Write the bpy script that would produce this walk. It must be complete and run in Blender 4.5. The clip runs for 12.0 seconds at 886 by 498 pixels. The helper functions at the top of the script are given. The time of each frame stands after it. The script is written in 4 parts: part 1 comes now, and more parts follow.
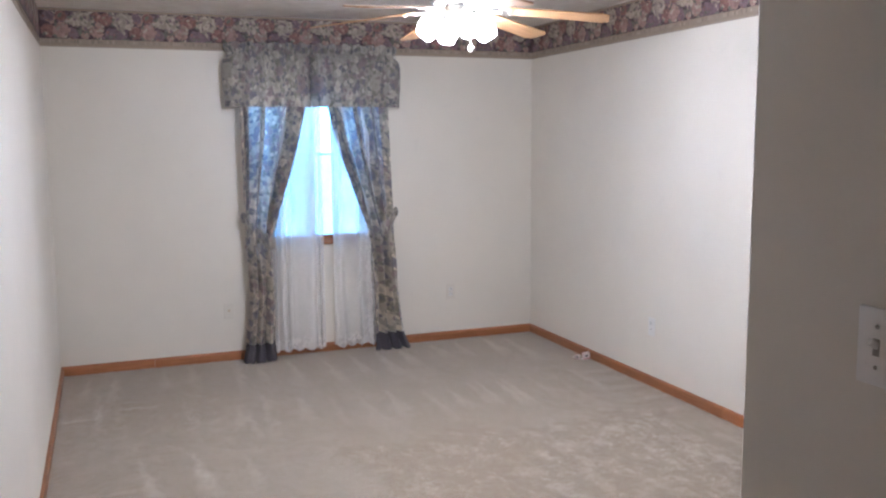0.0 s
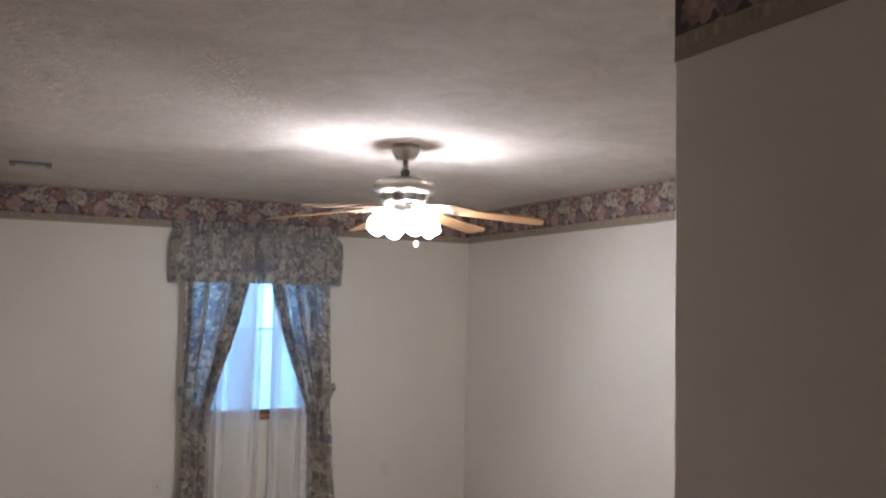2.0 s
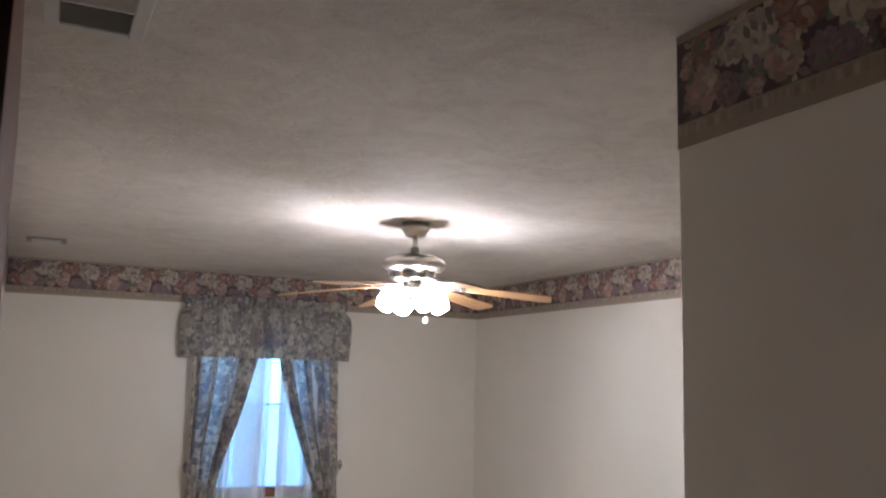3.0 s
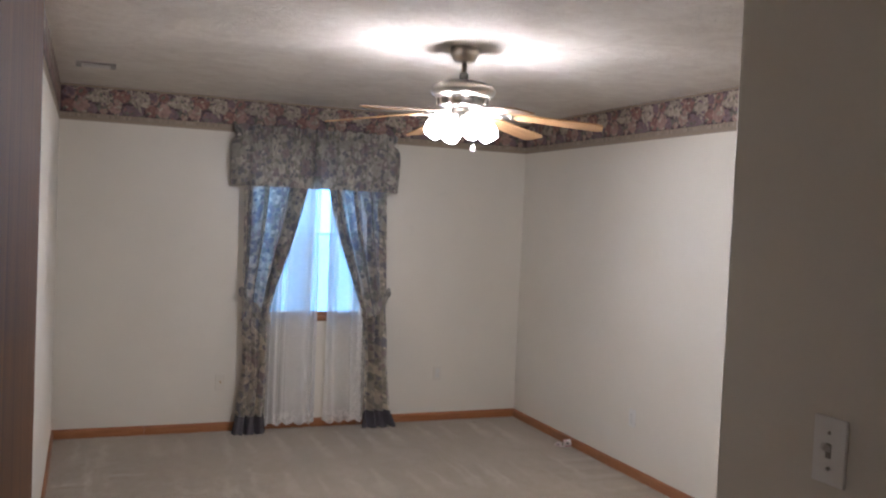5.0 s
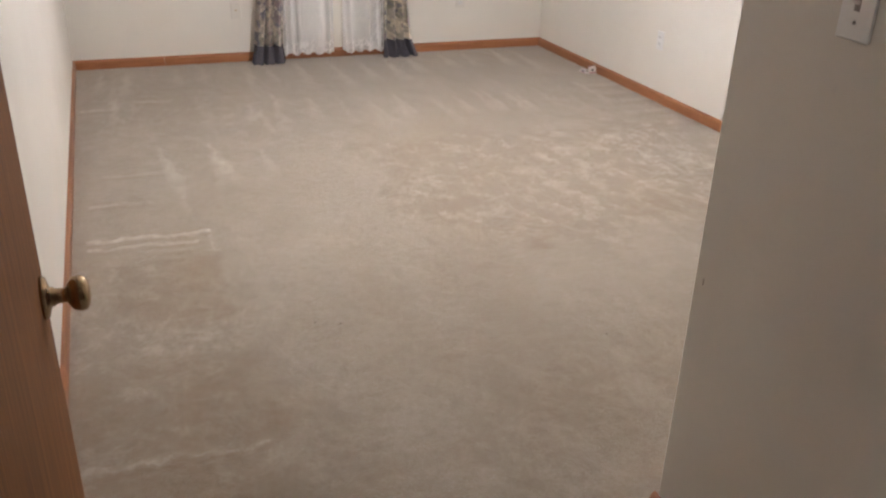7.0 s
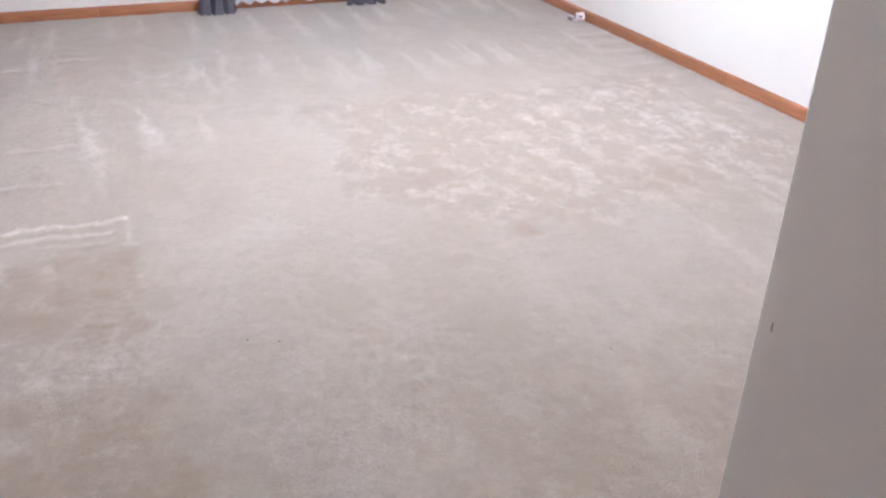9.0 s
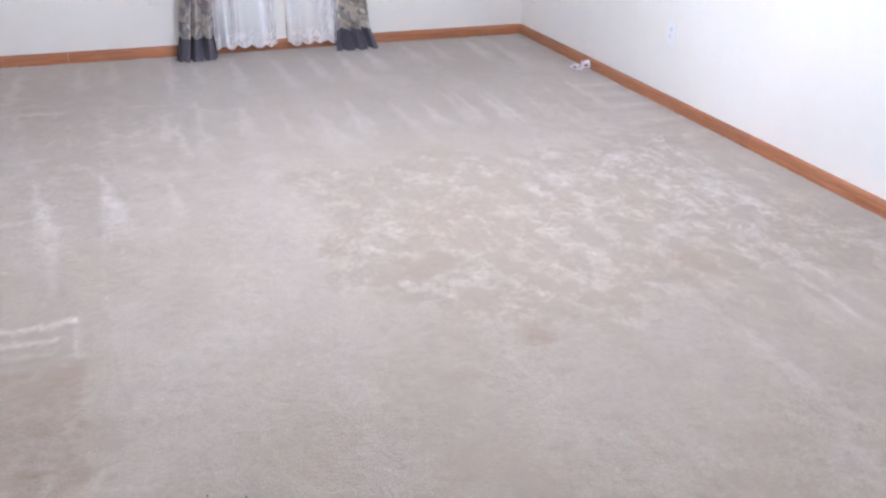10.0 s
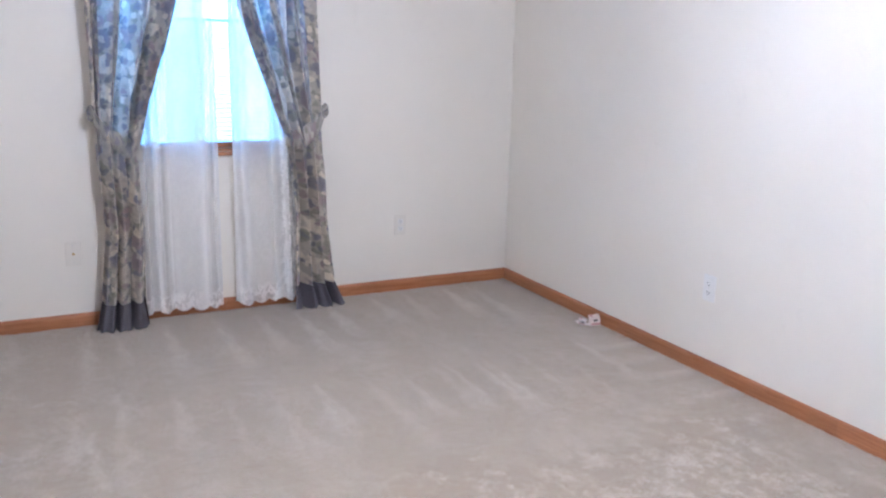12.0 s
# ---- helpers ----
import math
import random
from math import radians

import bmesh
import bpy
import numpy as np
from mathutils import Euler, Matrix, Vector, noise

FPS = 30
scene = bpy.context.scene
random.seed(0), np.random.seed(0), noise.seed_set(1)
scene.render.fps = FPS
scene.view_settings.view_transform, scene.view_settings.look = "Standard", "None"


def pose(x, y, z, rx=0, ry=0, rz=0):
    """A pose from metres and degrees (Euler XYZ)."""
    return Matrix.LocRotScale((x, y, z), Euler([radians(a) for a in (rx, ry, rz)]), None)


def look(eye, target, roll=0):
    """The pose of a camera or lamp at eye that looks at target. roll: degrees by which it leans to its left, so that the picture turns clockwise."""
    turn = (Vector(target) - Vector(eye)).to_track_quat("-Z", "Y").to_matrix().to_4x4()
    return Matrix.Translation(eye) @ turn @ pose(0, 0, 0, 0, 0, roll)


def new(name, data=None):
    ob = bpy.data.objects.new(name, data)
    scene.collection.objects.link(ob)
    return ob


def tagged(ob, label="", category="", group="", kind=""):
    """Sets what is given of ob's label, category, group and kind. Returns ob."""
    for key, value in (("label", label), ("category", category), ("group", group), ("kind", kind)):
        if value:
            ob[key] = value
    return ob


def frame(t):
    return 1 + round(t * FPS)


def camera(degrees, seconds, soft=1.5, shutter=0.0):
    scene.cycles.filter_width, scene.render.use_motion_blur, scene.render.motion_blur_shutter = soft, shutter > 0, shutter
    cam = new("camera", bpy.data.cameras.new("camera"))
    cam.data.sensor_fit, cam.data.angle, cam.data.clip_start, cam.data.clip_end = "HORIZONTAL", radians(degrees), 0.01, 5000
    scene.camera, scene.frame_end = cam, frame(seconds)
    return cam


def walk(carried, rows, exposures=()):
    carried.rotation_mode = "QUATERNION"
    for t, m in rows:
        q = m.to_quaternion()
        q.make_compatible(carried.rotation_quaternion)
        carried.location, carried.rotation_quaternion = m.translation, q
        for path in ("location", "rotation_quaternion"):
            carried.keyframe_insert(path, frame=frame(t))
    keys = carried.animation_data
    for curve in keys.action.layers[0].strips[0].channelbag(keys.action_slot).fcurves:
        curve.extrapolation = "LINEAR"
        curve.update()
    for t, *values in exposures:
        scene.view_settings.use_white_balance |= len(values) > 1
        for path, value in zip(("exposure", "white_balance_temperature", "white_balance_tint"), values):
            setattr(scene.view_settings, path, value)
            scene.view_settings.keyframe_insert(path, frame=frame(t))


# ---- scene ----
cam = camera(54.4, 12.0, soft=2.3)
EXPO = [(0.0, 0.93, 5330, 13.5), (1.0, 0.62, 5620, 13.5), (1.5, 0.36, 5780, 13.5), (2.0, 0.22, 5800, 13.5), (4.5, 0.34, 5800, 13.5), (5.5, 0.15, 5800, 13.5), (6.0, 0.44, 5880, 13), (6.5, 0.69, 5930, 12.5), (7.0, 1.22, 5920, 12.5), (7.2, 1.25, 5870, 12.5), (8.8, 2.0, 5080, 14), (9.5, 1.91, 4850, 14), (10.5, 1.71, 4870, 14), (11.0, 1.64, 4900, 14), (12.0, 1.33, 5040, 14)]
PATH = [
    (0, (0.124, 0.077, 1.587), (0.832, 1.93, 1.332), -0.5),
    (0.5, (0.088, 0.037, 1.63), (0.84, 1.875, 1.387), 0.4),
    (1, (0.063, -0.019, 1.657), (0.882, 1.8, 1.511), 1.3),
    (1.5, (0.044, -0.046, 1.687), (0.883, 1.769, 1.683), 1.4),
    (2, (-0.006, -0.079, 1.7), (0.852, 1.723, 1.825), 1.2),
    (2.5, (-0.041, -0.1, 1.703), (0.811, 1.693, 1.944), 1.1),
    (2.7, (-0.037, -0.111, 1.706), (0.809, 1.679, 1.99), 1.2),
    (4.3, (-0.032, -0.126, 1.713), (0.747, 1.69, 2.019), 1.7),
    (4.5, (-0.024, -0.119, 1.699), (0.744, 1.717, 1.903), 1.3),
    (5, (-0.013, -0.098, 1.647), (0.734, 1.756, 1.573), 2.5),
    (5.5, (0.0, -0.089, 1.599), (0.732, 1.749, 1.302), 3.1),
    (6, (0.028, -0.077, 1.564), (0.741, 1.736, 1.111), 2.9),
    (6.5, (0.061, -0.062, 1.537), (0.748, 1.704, 0.897), 2.6),
    (7, (0.067, -0.069, 1.49), (0.707, 1.622, 0.637), 1.6),
    (7.2, (0.082, -0.049, 1.462), (0.7, 1.611, 0.533), 1.0),
    (8.8, (0.285, 0.383, 1.373), (0.919, 2.019, 0.413), 0.9),
    (9, (0.321, 0.461, 1.346), (0.984, 2.091, 0.394), 1.3),
    (9.5, (0.442, 0.68, 1.365), (1.111, 2.312, 0.422), 1.2),
    (10, (0.467, 0.895, 1.393), (1.155, 2.538, 0.483), 1.8),
    (10.5, (0.555, 1.101, 1.39), (1.189, 2.82, 0.589), 1.2),
    (11, (0.56, 1.387, 1.38), (1.218, 3.157, 0.721), 2.4),
    (11.5, (0.584, 1.639, 1.394), (1.321, 3.416, 0.85), 2.9),
    (12, (0.612, 1.924, 1.381), (1.495, 3.658, 0.923), 1.3),
]
walk(cam, [(t, look(eye, target, roll)) for t, eye, target, roll in PATH], EXPO)

# ---- light ----
FZ = 0.022                                       # top of the carpet
XL, XR, YB, H = -0.262, 3.243, 6.26, 2.44      # room: left wall, right wall, back wall, ceiling
SKEW = 0.011                                     # the left wall leans into the room towards the door
NX, NY = 1.143, 1.265                           # outside corner of the entry
DY0, DY1 = 0.245, 0.365                           # the door wall, hall face and room face
DX0, DX1 = -0.095, 0.725                        # the door opening
WX0, WX1, WZ0, WZ1 = 1.05, 1.96, 0.845, 2.08     # the window opening

world = bpy.data.worlds.new("sky")
scene.world = world
world.use_nodes = True
wn = world.node_tree.nodes
sky = wn.new("ShaderNodeTexSky")
sky.sky_type = "NISHITA"
sky.sun_disc = False
sky.sun_elevation, sky.sun_rotation = radians(32), radians(150)
wn["Background"].inputs["Strength"].default_value = 0.12
world.node_tree.links.new(sky.outputs[0], wn["Background"].inputs["Color"])

sun = new("sun", bpy.data.lights.new("sun", "SUN"))
sun.data.energy, sun.data.angle, sun.data.color = 1.2, radians(12), (1.0, 0.96, 0.9)
sun.matrix_world = look((3, -6, 6), (1.5, 2, 0))


# ---- materials ----
class Nodes:
    def __init__(self, name):
        self.mat = bpy.data.materials.new(name)
        self.mat.use_nodes = True
        self.tree = self.mat.node_tree
        self.bsdf = self.tree.nodes["Principled BSDF"]
        self.out = self.tree.nodes["Material Output"]

    def add(self, kind, inputs=(), operation=None, data_type=None, blend_type=None, attribute_name=None, voronoi_dimensions=None):
        n = self.tree.nodes.new(kind)
        if operation:
            n.operation = operation
        if data_type:
            n.data_type = data_type
        if blend_type:
            n.blend_type = blend_type
        if attribute_name:
            n.attribute_name = attribute_name
        if voronoi_dimensions:
            n.voronoi_dimensions = voronoi_dimensions
        for k, v in dict(inputs).items():
            if isinstance(v, bpy.types.NodeSocket):
                self.tree.links.new(v, n.inputs[k])
            else:
                n.inputs[k].default_value = v
        return n

    def set(self, **kw):
        for k, v in kw.items():
            k = k.replace("_", " ")
            if isinstance(v, bpy.types.NodeSocket):
                self.tree.links.new(v, self.bsdf.inputs[k])
            else:
                self.bsdf.inputs[k].default_value = v

    def coord(self, which="Object", scale=(1, 1, 1)):
        tc = self.add("ShaderNodeTexCoord")
        return self.add("ShaderNodeMapping", {"Vector": tc.outputs[which], "Scale": scale}).outputs[0]

    def noise(self, vec, scale, detail=4.0, rough=0.55, dist=0.0):
        return self.add("ShaderNodeTexNoise", {"Vector": vec, "Scale": scale, "Detail": detail, "Roughness": rough, "Distortion": dist}).outputs["Fac"]

    def ramp(self, fac, stops):
        n = self.add("ShaderNodeValToRGB", {"Fac": fac})
        els = n.color_ramp.elements
        while len(els) < len(stops):
            els.new(0.5)
        for e, (p, c) in zip(els, stops):
            e.position = p
            e.color = (*c, 1) if len(c) == 3 else c
        return n.outputs[0]

    def mix(self, fac, a, b, blend="MIX"):
        n = self.add("ShaderNodeMix", data_type="RGBA", blend_type=blend)
        for sock, v in ((n.inputs[0], fac), (n.inputs[6], a), (n.inputs[7], b)):
            if isinstance(v, bpy.types.NodeSocket):
                self.tree.links.new(v, sock)
            else:
                sock.default_value = v if isinstance(v, float) else (*v, 1)
        return n.outputs[2]

    def math(self, op, a, b=0.0, clamp=False):
        n = self.add("ShaderNodeMath", {0: a, 1: b}, operation=op)
        n.use_clamp = clamp
        return n.outputs[0]

    def bump(self, height, strength=0.3, dist=0.01):
        n = self.add("ShaderNodeBump", {"Height": height, "Strength": strength, "Distance": dist})
        self.tree.links.new(n.outputs[0], self.bsdf.inputs["Normal"])
        return n.outputs[0]


def paint(name, a, b, rough, grain=220.0, strength=0.12):
    m = Nodes(name)
    v = m.coord()
    big = m.noise(v, 1.3, 5)
    smudge = m.math("MULTIPLY", m.ramp(m.noise(v, 4.5, 6, 0.7, 1.0), [(0.62, (0, 0, 0)), (0.8, (1, 1, 1))]), 0.22)
    c = m.mix(m.ramp(big, [(0.3, (0, 0, 0)), (0.7, (1, 1, 1))]), a, b)
    m.set(Base_Color=m.mix(smudge, c, tuple(x * 0.7 for x in a)),
          Roughness=m.math("ADD", m.math("MULTIPLY", m.noise(v, 6.0), 0.12), rough - 0.06))
    m.bump(m.noise(v, grain, 3), strength, 0.002)
    return m.mat


def ceiling_material():
    m = Nodes("stippled ceiling")
    v = m.coord()
    swirl = m.noise(v, 6.0, 5, 0.6, 1.2)
    daub = m.noise(m.coord("Object", (1.0, 1.5, 1.0)), 16.0, 6, 0.62, 0.6)
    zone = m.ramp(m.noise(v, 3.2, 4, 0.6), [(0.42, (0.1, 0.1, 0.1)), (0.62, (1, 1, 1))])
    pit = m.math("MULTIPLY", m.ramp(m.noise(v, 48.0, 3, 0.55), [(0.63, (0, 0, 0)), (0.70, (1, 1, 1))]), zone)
    grit = m.noise(v, 150.0, 3)
    h = m.math("SUBTRACT", m.math("ADD", m.math("MULTIPLY", daub, 1.3), m.math("MULTIPLY", grit, 0.22)), m.math("MULTIPLY", pit, 0.7))
    m.bump(h, 0.7, 0.012)
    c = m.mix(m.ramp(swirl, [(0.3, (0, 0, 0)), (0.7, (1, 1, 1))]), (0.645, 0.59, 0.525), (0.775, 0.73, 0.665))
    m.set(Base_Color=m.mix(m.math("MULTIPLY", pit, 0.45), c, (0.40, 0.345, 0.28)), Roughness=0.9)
    return m.mat


def wood(name, dark, light, along="Z", rough=0.4, size=1.0, shine=0.5):
    m = Nodes(name)
    s = {"X": (1.2, 22, 22), "Y": (22, 1.2, 22), "Z": (22, 22, 1.2)}[along]
    v = m.coord("Object", tuple(c * size for c in s))
    g = m.noise(v, 2.2, 8, 0.65, 1.2)
    v2 = m.coord("Object", tuple(c * size * 6 for c in s))
    pores = m.noise(v2, 3.0, 3, 0.6)
    info = m.add("ShaderNodeObjectInfo")
    c = m.ramp(g, [(0.32, dark), (0.68, light)])
    c = m.mix(m.math("MULTIPLY", m.ramp(pores, [(0.55, (0, 0, 0)), (0.75, (1, 1, 1))]), 0.35), c, dark)
    c = m.add("ShaderNodeHueSaturation", {"Color": c, "Value": m.math("ADD", m.math("MULTIPLY", info.outputs["Random"], 0.22), 0.89)}).outputs[0]
    m.set(Specular_IOR_Level=shine, Base_Color=c, Roughness=m.math("ADD", m.math("MULTIPLY", g, 0.2), rough - 0.1))
    m.bump(pores, 0.15, 0.001)
    return m.mat


def plain(name, color, rough=0.5, metal=0.0, wear=0.08, scale=40.0):
    m = Nodes(name)
    v = m.coord()
    n = m.noise(v, scale, 4)
    dark = tuple(c * (1 - 2 * wear) for c in color)
    m.set(Base_Color=m.mix(n, dark, tuple(min(1, c * (1 + wear)) for c in color)), Metallic=metal,
          Roughness=m.math("ADD", m.math("MULTIPLY", m.noise(v, scale * 2, 3), 0.15), max(0.03, rough - 0.07)))
    return m.mat


def carpet_material():
    m = Nodes("cut pile carpet")
    v = m.coord()
    nap = m.add("ShaderNodeAttribute", attribute_name="nap").outputs["Fac"]
    soil = m.add("ShaderNodeAttribute", attribute_name="soil").outputs["Fac"]
    scuff = m.add("ShaderNodeAttribute", attribute_name="scuff").outputs["Fac"]
    fine = m.noise(v, 330.0, 2, 0.6)
    tuft = m.noise(v, 95.0, 4, 0.7)
    mid = m.noise(v, 24.0, 8, 0.78)
    big = m.noise(v, 4.0, 6, 0.62, 0.5)
    # pile brushed the other way: ragged light flecks, and the brown ground between them
    rag = m.noise(m.coord("Object", (1.0, 0.72, 1.0)), 10.0, 10, 0.74, 0.0)
    fleck = m.math("ADD", m.math("MULTIPLY", m.ramp(rag, [(0.38, (0, 0, 0)), (0.64, (1, 1, 1))]), 0.62), m.math("MULTIPLY", m.ramp(m.noise(v, 27.0, 7, 0.72), [(0.36, (0, 0, 0)), (0.66, (1, 1, 1))]), 0.38))
    ragged = m.ramp(m.noise(m.coord("Object", (1.0, 0.45, 1.0)), 30.0, 6, 0.75), [(0.3, (0.25, 0.25, 0.25)), (0.62, (1.25, 1.25, 1.25))])
    f = m.math("ADD", m.math("MULTIPLY", mid, 0.5), m.math("ADD", m.math("MULTIPLY", big, 0.28), m.math("MULTIPLY", tuft, 0.55)))
    f = m.math("ADD", f, m.math("SUBTRACT", m.math("MULTIPLY", m.math("MULTIPLY", nap, ragged), 1.65), 0.575))
    f = m.math("ADD", f, m.math("MULTIPLY", m.math("SUBTRACT", fleck, 0.47), m.math("MULTIPLY", scuff, 1.3)), clamp=True)
    c = m.ramp(f, [(0.02, (0.395, 0.325, 0.234)), (0.42, (0.54, 0.474, 0.374)), (0.85, (0.72, 0.675, 0.585))])
    dirt = m.math("MULTIPLY", soil, m.ramp(m.noise(v, 9.0, 8, 0.72), [(0.3, (0.25, 0.25, 0.25)), (0.55, (1.1, 1.1, 1.1))]))
    c = m.mix(m.math("MULTIPLY", dirt, 0.95, clamp=True), c, (0.335, 0.247, 0.158))
    c = m.mix(m.math("MULTIPLY", fine, 0.3), c, (0.245, 0.21, 0.17))
    m.set(Base_Color=c, Roughness=0.95, Sheen_Weight=0.25, Sheen_Roughness=0.5)
    m.bump(m.math("ADD", fine, m.math("MULTIPLY", tuft, 0.9)), 0.8, 0.006)
    return m.mat


def floral(m, v, scale, ground, cols, leaf, leaf2):
    """Printed cotton: scattered blooms and leaves over a ground colour."""
    w = m.add("ShaderNodeTexNoise", {"Vector": v, "Scale": scale * 2.2, "Detail": 3.0})
    off = m.add("ShaderNodeVectorMath", {0: w.outputs["Color"], "Scale": 0.55 / scale}, operation="SCALE").outputs[0]
    vv = m.add("ShaderNodeVectorMath", {0: v, 1: off}, operation="ADD").outputs[0]
    c = m.mix(m.noise(v, scale * 0.8, 3), ground, tuple(g * 0.72 for g in ground))
    for sc, r, palette, seed in ((1.9, 0.34, (leaf, leaf2, leaf), 3.1), (2.6, 0.3, (leaf2, leaf, ground), 9.7), (1.15, 0.36, cols, 0.0), (2.2, 0.28, cols[::-1], 5.3)):
        p = m.add("ShaderNodeVectorMath", {0: vv, 1: (seed, seed * 0.7, 0)}, operation="ADD").outputs[0]
        vo = m.add("ShaderNodeTexVoronoi", {"Vector": p, "Scale": scale * sc}, voronoi_dimensions="2D")
        pet = m.noise(p, scale * 5, 4, 0.65)
        d = m.math("ADD", vo.outputs["Distance"], m.math("MULTIPLY", pet, 0.34))
        mask = m.ramp(d, [(r + 0.12, (1, 1, 1)), (r + 0.2, (0, 0, 0))])
        rnd = m.add("ShaderNodeSeparateColor", {0: vo.outputs["Color"]}).outputs[0]
        k = len(palette)
        n = m.add("ShaderNodeValToRGB", {"Fac": rnd})
        n.color_ramp.interpolation = "CONSTANT"
        els = n.color_ramp.elements
        while len(els) < k:
            els.new(0.5)
        for i, e in enumerate(els):
            e.position, e.color = i / k, (*palette[i], 1)
        shade = m.ramp(d, [(0.05, (0.6, 0.6, 0.6)), (r, (1.0, 1.0, 1.0))])
        c = m.mix(mask, c, m.mix(1.0, n.outputs[0], shade, "MULTIPLY"))
    return c


def cloth_material(name, alpha=1.0, through_light=0.4, print_scale=8.2):
    m = Nodes(name)
    v = m.coord("UV")
    c = floral(m, v, print_scale, (0.37, 0.35, 0.31), ((0.185, 0.18, 0.205), (0.47, 0.44, 0.385), (0.25, 0.21, 0.21), (0.36, 0.34, 0.305)), (0.225, 0.22, 0.185), (0.165, 0.165, 0.175))
    weave = m.noise(m.coord("UV", (1, 1, 1)), 600.0, 2)
    m.set(Base_Color=c, Roughness=0.75, Sheen_Weight=0.15)
    m.bump(weave, 0.2, 0.001)
    tr = m.add("ShaderNodeBsdfTranslucent", {"Color": m.mix(1.0, c, (2.9, 2.9, 2.9), "MULTIPLY")})
    mx = m.add("ShaderNodeMixShader", {0: through_light, 1: m.bsdf.outputs[0], 2: tr.outputs[0]})
    m.tree.links.new(mx.outputs[0], m.out.inputs[0])
    return m.mat


def lace_material():
    m = Nodes("white lace")
    v = m.coord("UV")
    motif = m.ramp(m.noise(v, 24.0, 5, 0.6, 1.2), [(0.46, (0.0, 0.0, 0.0)), (0.54, (0.2, 0.2, 0.2))])
    edge = m.add("ShaderNodeAttribute", attribute_name="edging").outputs["Fac"]
    gather = m.add("ShaderNodeAttribute", attribute_name="gather").outputs["Fac"]
    cover = m.math("ADD", m.math("MULTIPLY", motif, m.math("ADD", m.math("MULTIPLY", edge, 1.2), 0.14)), m.math("ADD", m.math("MULTIPLY", gather, 0.36), 0.57), clamp=True)
    m.set(Base_Color=(0.93, 0.92, 0.90, 1), Roughness=0.8)
    tl = m.add("ShaderNodeBsdfTranslucent", {"Color": (0.9, 0.9, 0.9, 1)})
    body = m.add("ShaderNodeMixShader", {0: 0.42, 1: m.bsdf.outputs[0], 2: tl.outputs[0]})
    clear = m.add("ShaderNodeBsdfTransparent")
    mx = m.add("ShaderNodeMixShader", {0: cover, 1: clear.outputs[0], 2: body.outputs[0]})
    m.tree.links.new(mx.outputs[0], m.out.inputs[0])
    return m.mat


def glow(name, color, strength):
    m = Nodes(name)
    m.set(Base_Color=(0.9, 0.88, 0.84, 1), Roughness=0.3, Emission_Color=(*color, 1), Emission_Strength=strength)
    return m.mat


def glass_material():
    m = Nodes("window glass")
    clear = m.add("ShaderNodeBsdfTransparent")
    gloss = m.add("ShaderNodeBsdfGlossy", {"Roughness": 0.02})
    fr = m.add("ShaderNodeFresnel", {"IOR": 1.45})
    mx = m.add("ShaderNodeMixShader", {0: fr.outputs[0], 1: clear.outputs[0], 2: gloss.outputs[0]})
    m.tree.links.new(mx.outputs[0], m.out.inputs[0])
    return m.mat


def screen_material():
    m = Nodes("insect screen")
    clear = m.add("ShaderNodeBsdfTransparent")
    m.set(Base_Color=(0.12, 0.13, 0.15, 1), Roughness=0.6)
    mx = m.add("ShaderNodeMixShader", {0: m.math("ADD", m.math("MULTIPLY", m.noise(m.coord(), 3.0), 0.06), 0.1), 1: clear.outputs[0], 2: m.bsdf.outputs[0]})
    m.tree.links.new(mx.outputs[0], m.out.inputs[0])
    return m.mat


def print_material(name, color):
    """Printed ink: each petal or leaf a slightly different tone."""
    m = Nodes(name)
    isl = m.add("ShaderNodeNewGeometry").outputs["Random Per Island"]
    v = m.coord()
    c = m.mix(isl, tuple(x * 0.6 for x in color), tuple(min(1, x * 1.2) for x in color))
    c = m.mix(m.math("MULTIPLY", m.noise(v, 75.0, 5, 0.6, 1.0), 0.6), c, tuple(x * 0.55 for x in color))
    m.set(Base_Color=c, Roughness=0.62)
    return m.mat


WALL = paint("cream wall paint", (0.75, 0.71, 0.63), (0.80, 0.76, 0.68), 0.5)
HALLWALL = paint("hall wall paint", (0.70, 0.65, 0.57), (0.74, 0.69, 0.61), 0.5)
CEIL = ceiling_material()
CARPET = carpet_material()
OAK_X = wood("oak trim across", (0.27, 0.10, 0.038), (0.44, 0.19, 0.08), "X")
OAK_Y = wood("oak trim along", (0.27, 0.10, 0.038), (0.44, 0.19, 0.08), "Y")
OAK_Z = wood("oak trim upright", (0.26, 0.10, 0.03), (0.46, 0.20, 0.065), "Z")
DOORWOOD = wood("brown door veneer", (0.15, 0.062, 0.02), (0.31, 0.14, 0.05), "Z", 0.62, 1.0, 0.15)
DOOREDGE = wood("dark door edge", (0.12, 0.055, 0.03), (0.20, 0.095, 0.05), "Z", 0.5)
BLADE = wood("honey oak blade", (0.38, 0.2, 0.085), (0.58, 0.35, 0.17), "X", 0.4)
BRASS = plain("aged brass", (0.50, 0.37, 0.23), 0.2, 1.0, 0.1, 60)
DULLBRASS = plain("dull brass", (0.55, 0.38, 0.16), 0.4, 1.0, 0.15, 60)
PEWTER = plain("brushed pewter metal", (0.5, 0.47, 0.42), 0.3, 1.0, 0.06, 80)
COUPLING = plain("dark pewter", (0.16, 0.15, 0.14), 0.45, 1.0, 0.1, 80)
SWITCH = plain("bright white switch plate", (0.88, 0.87, 0.85), 0.3, 0.0, 0.02)
PLATE = plain("white plastic plate", (0.78, 0.77, 0.74), 0.35, 0.0, 0.03)
IVORY = plain("ivory plastic plate", (0.75, 0.71, 0.63), 0.4, 0.0, 0.03)
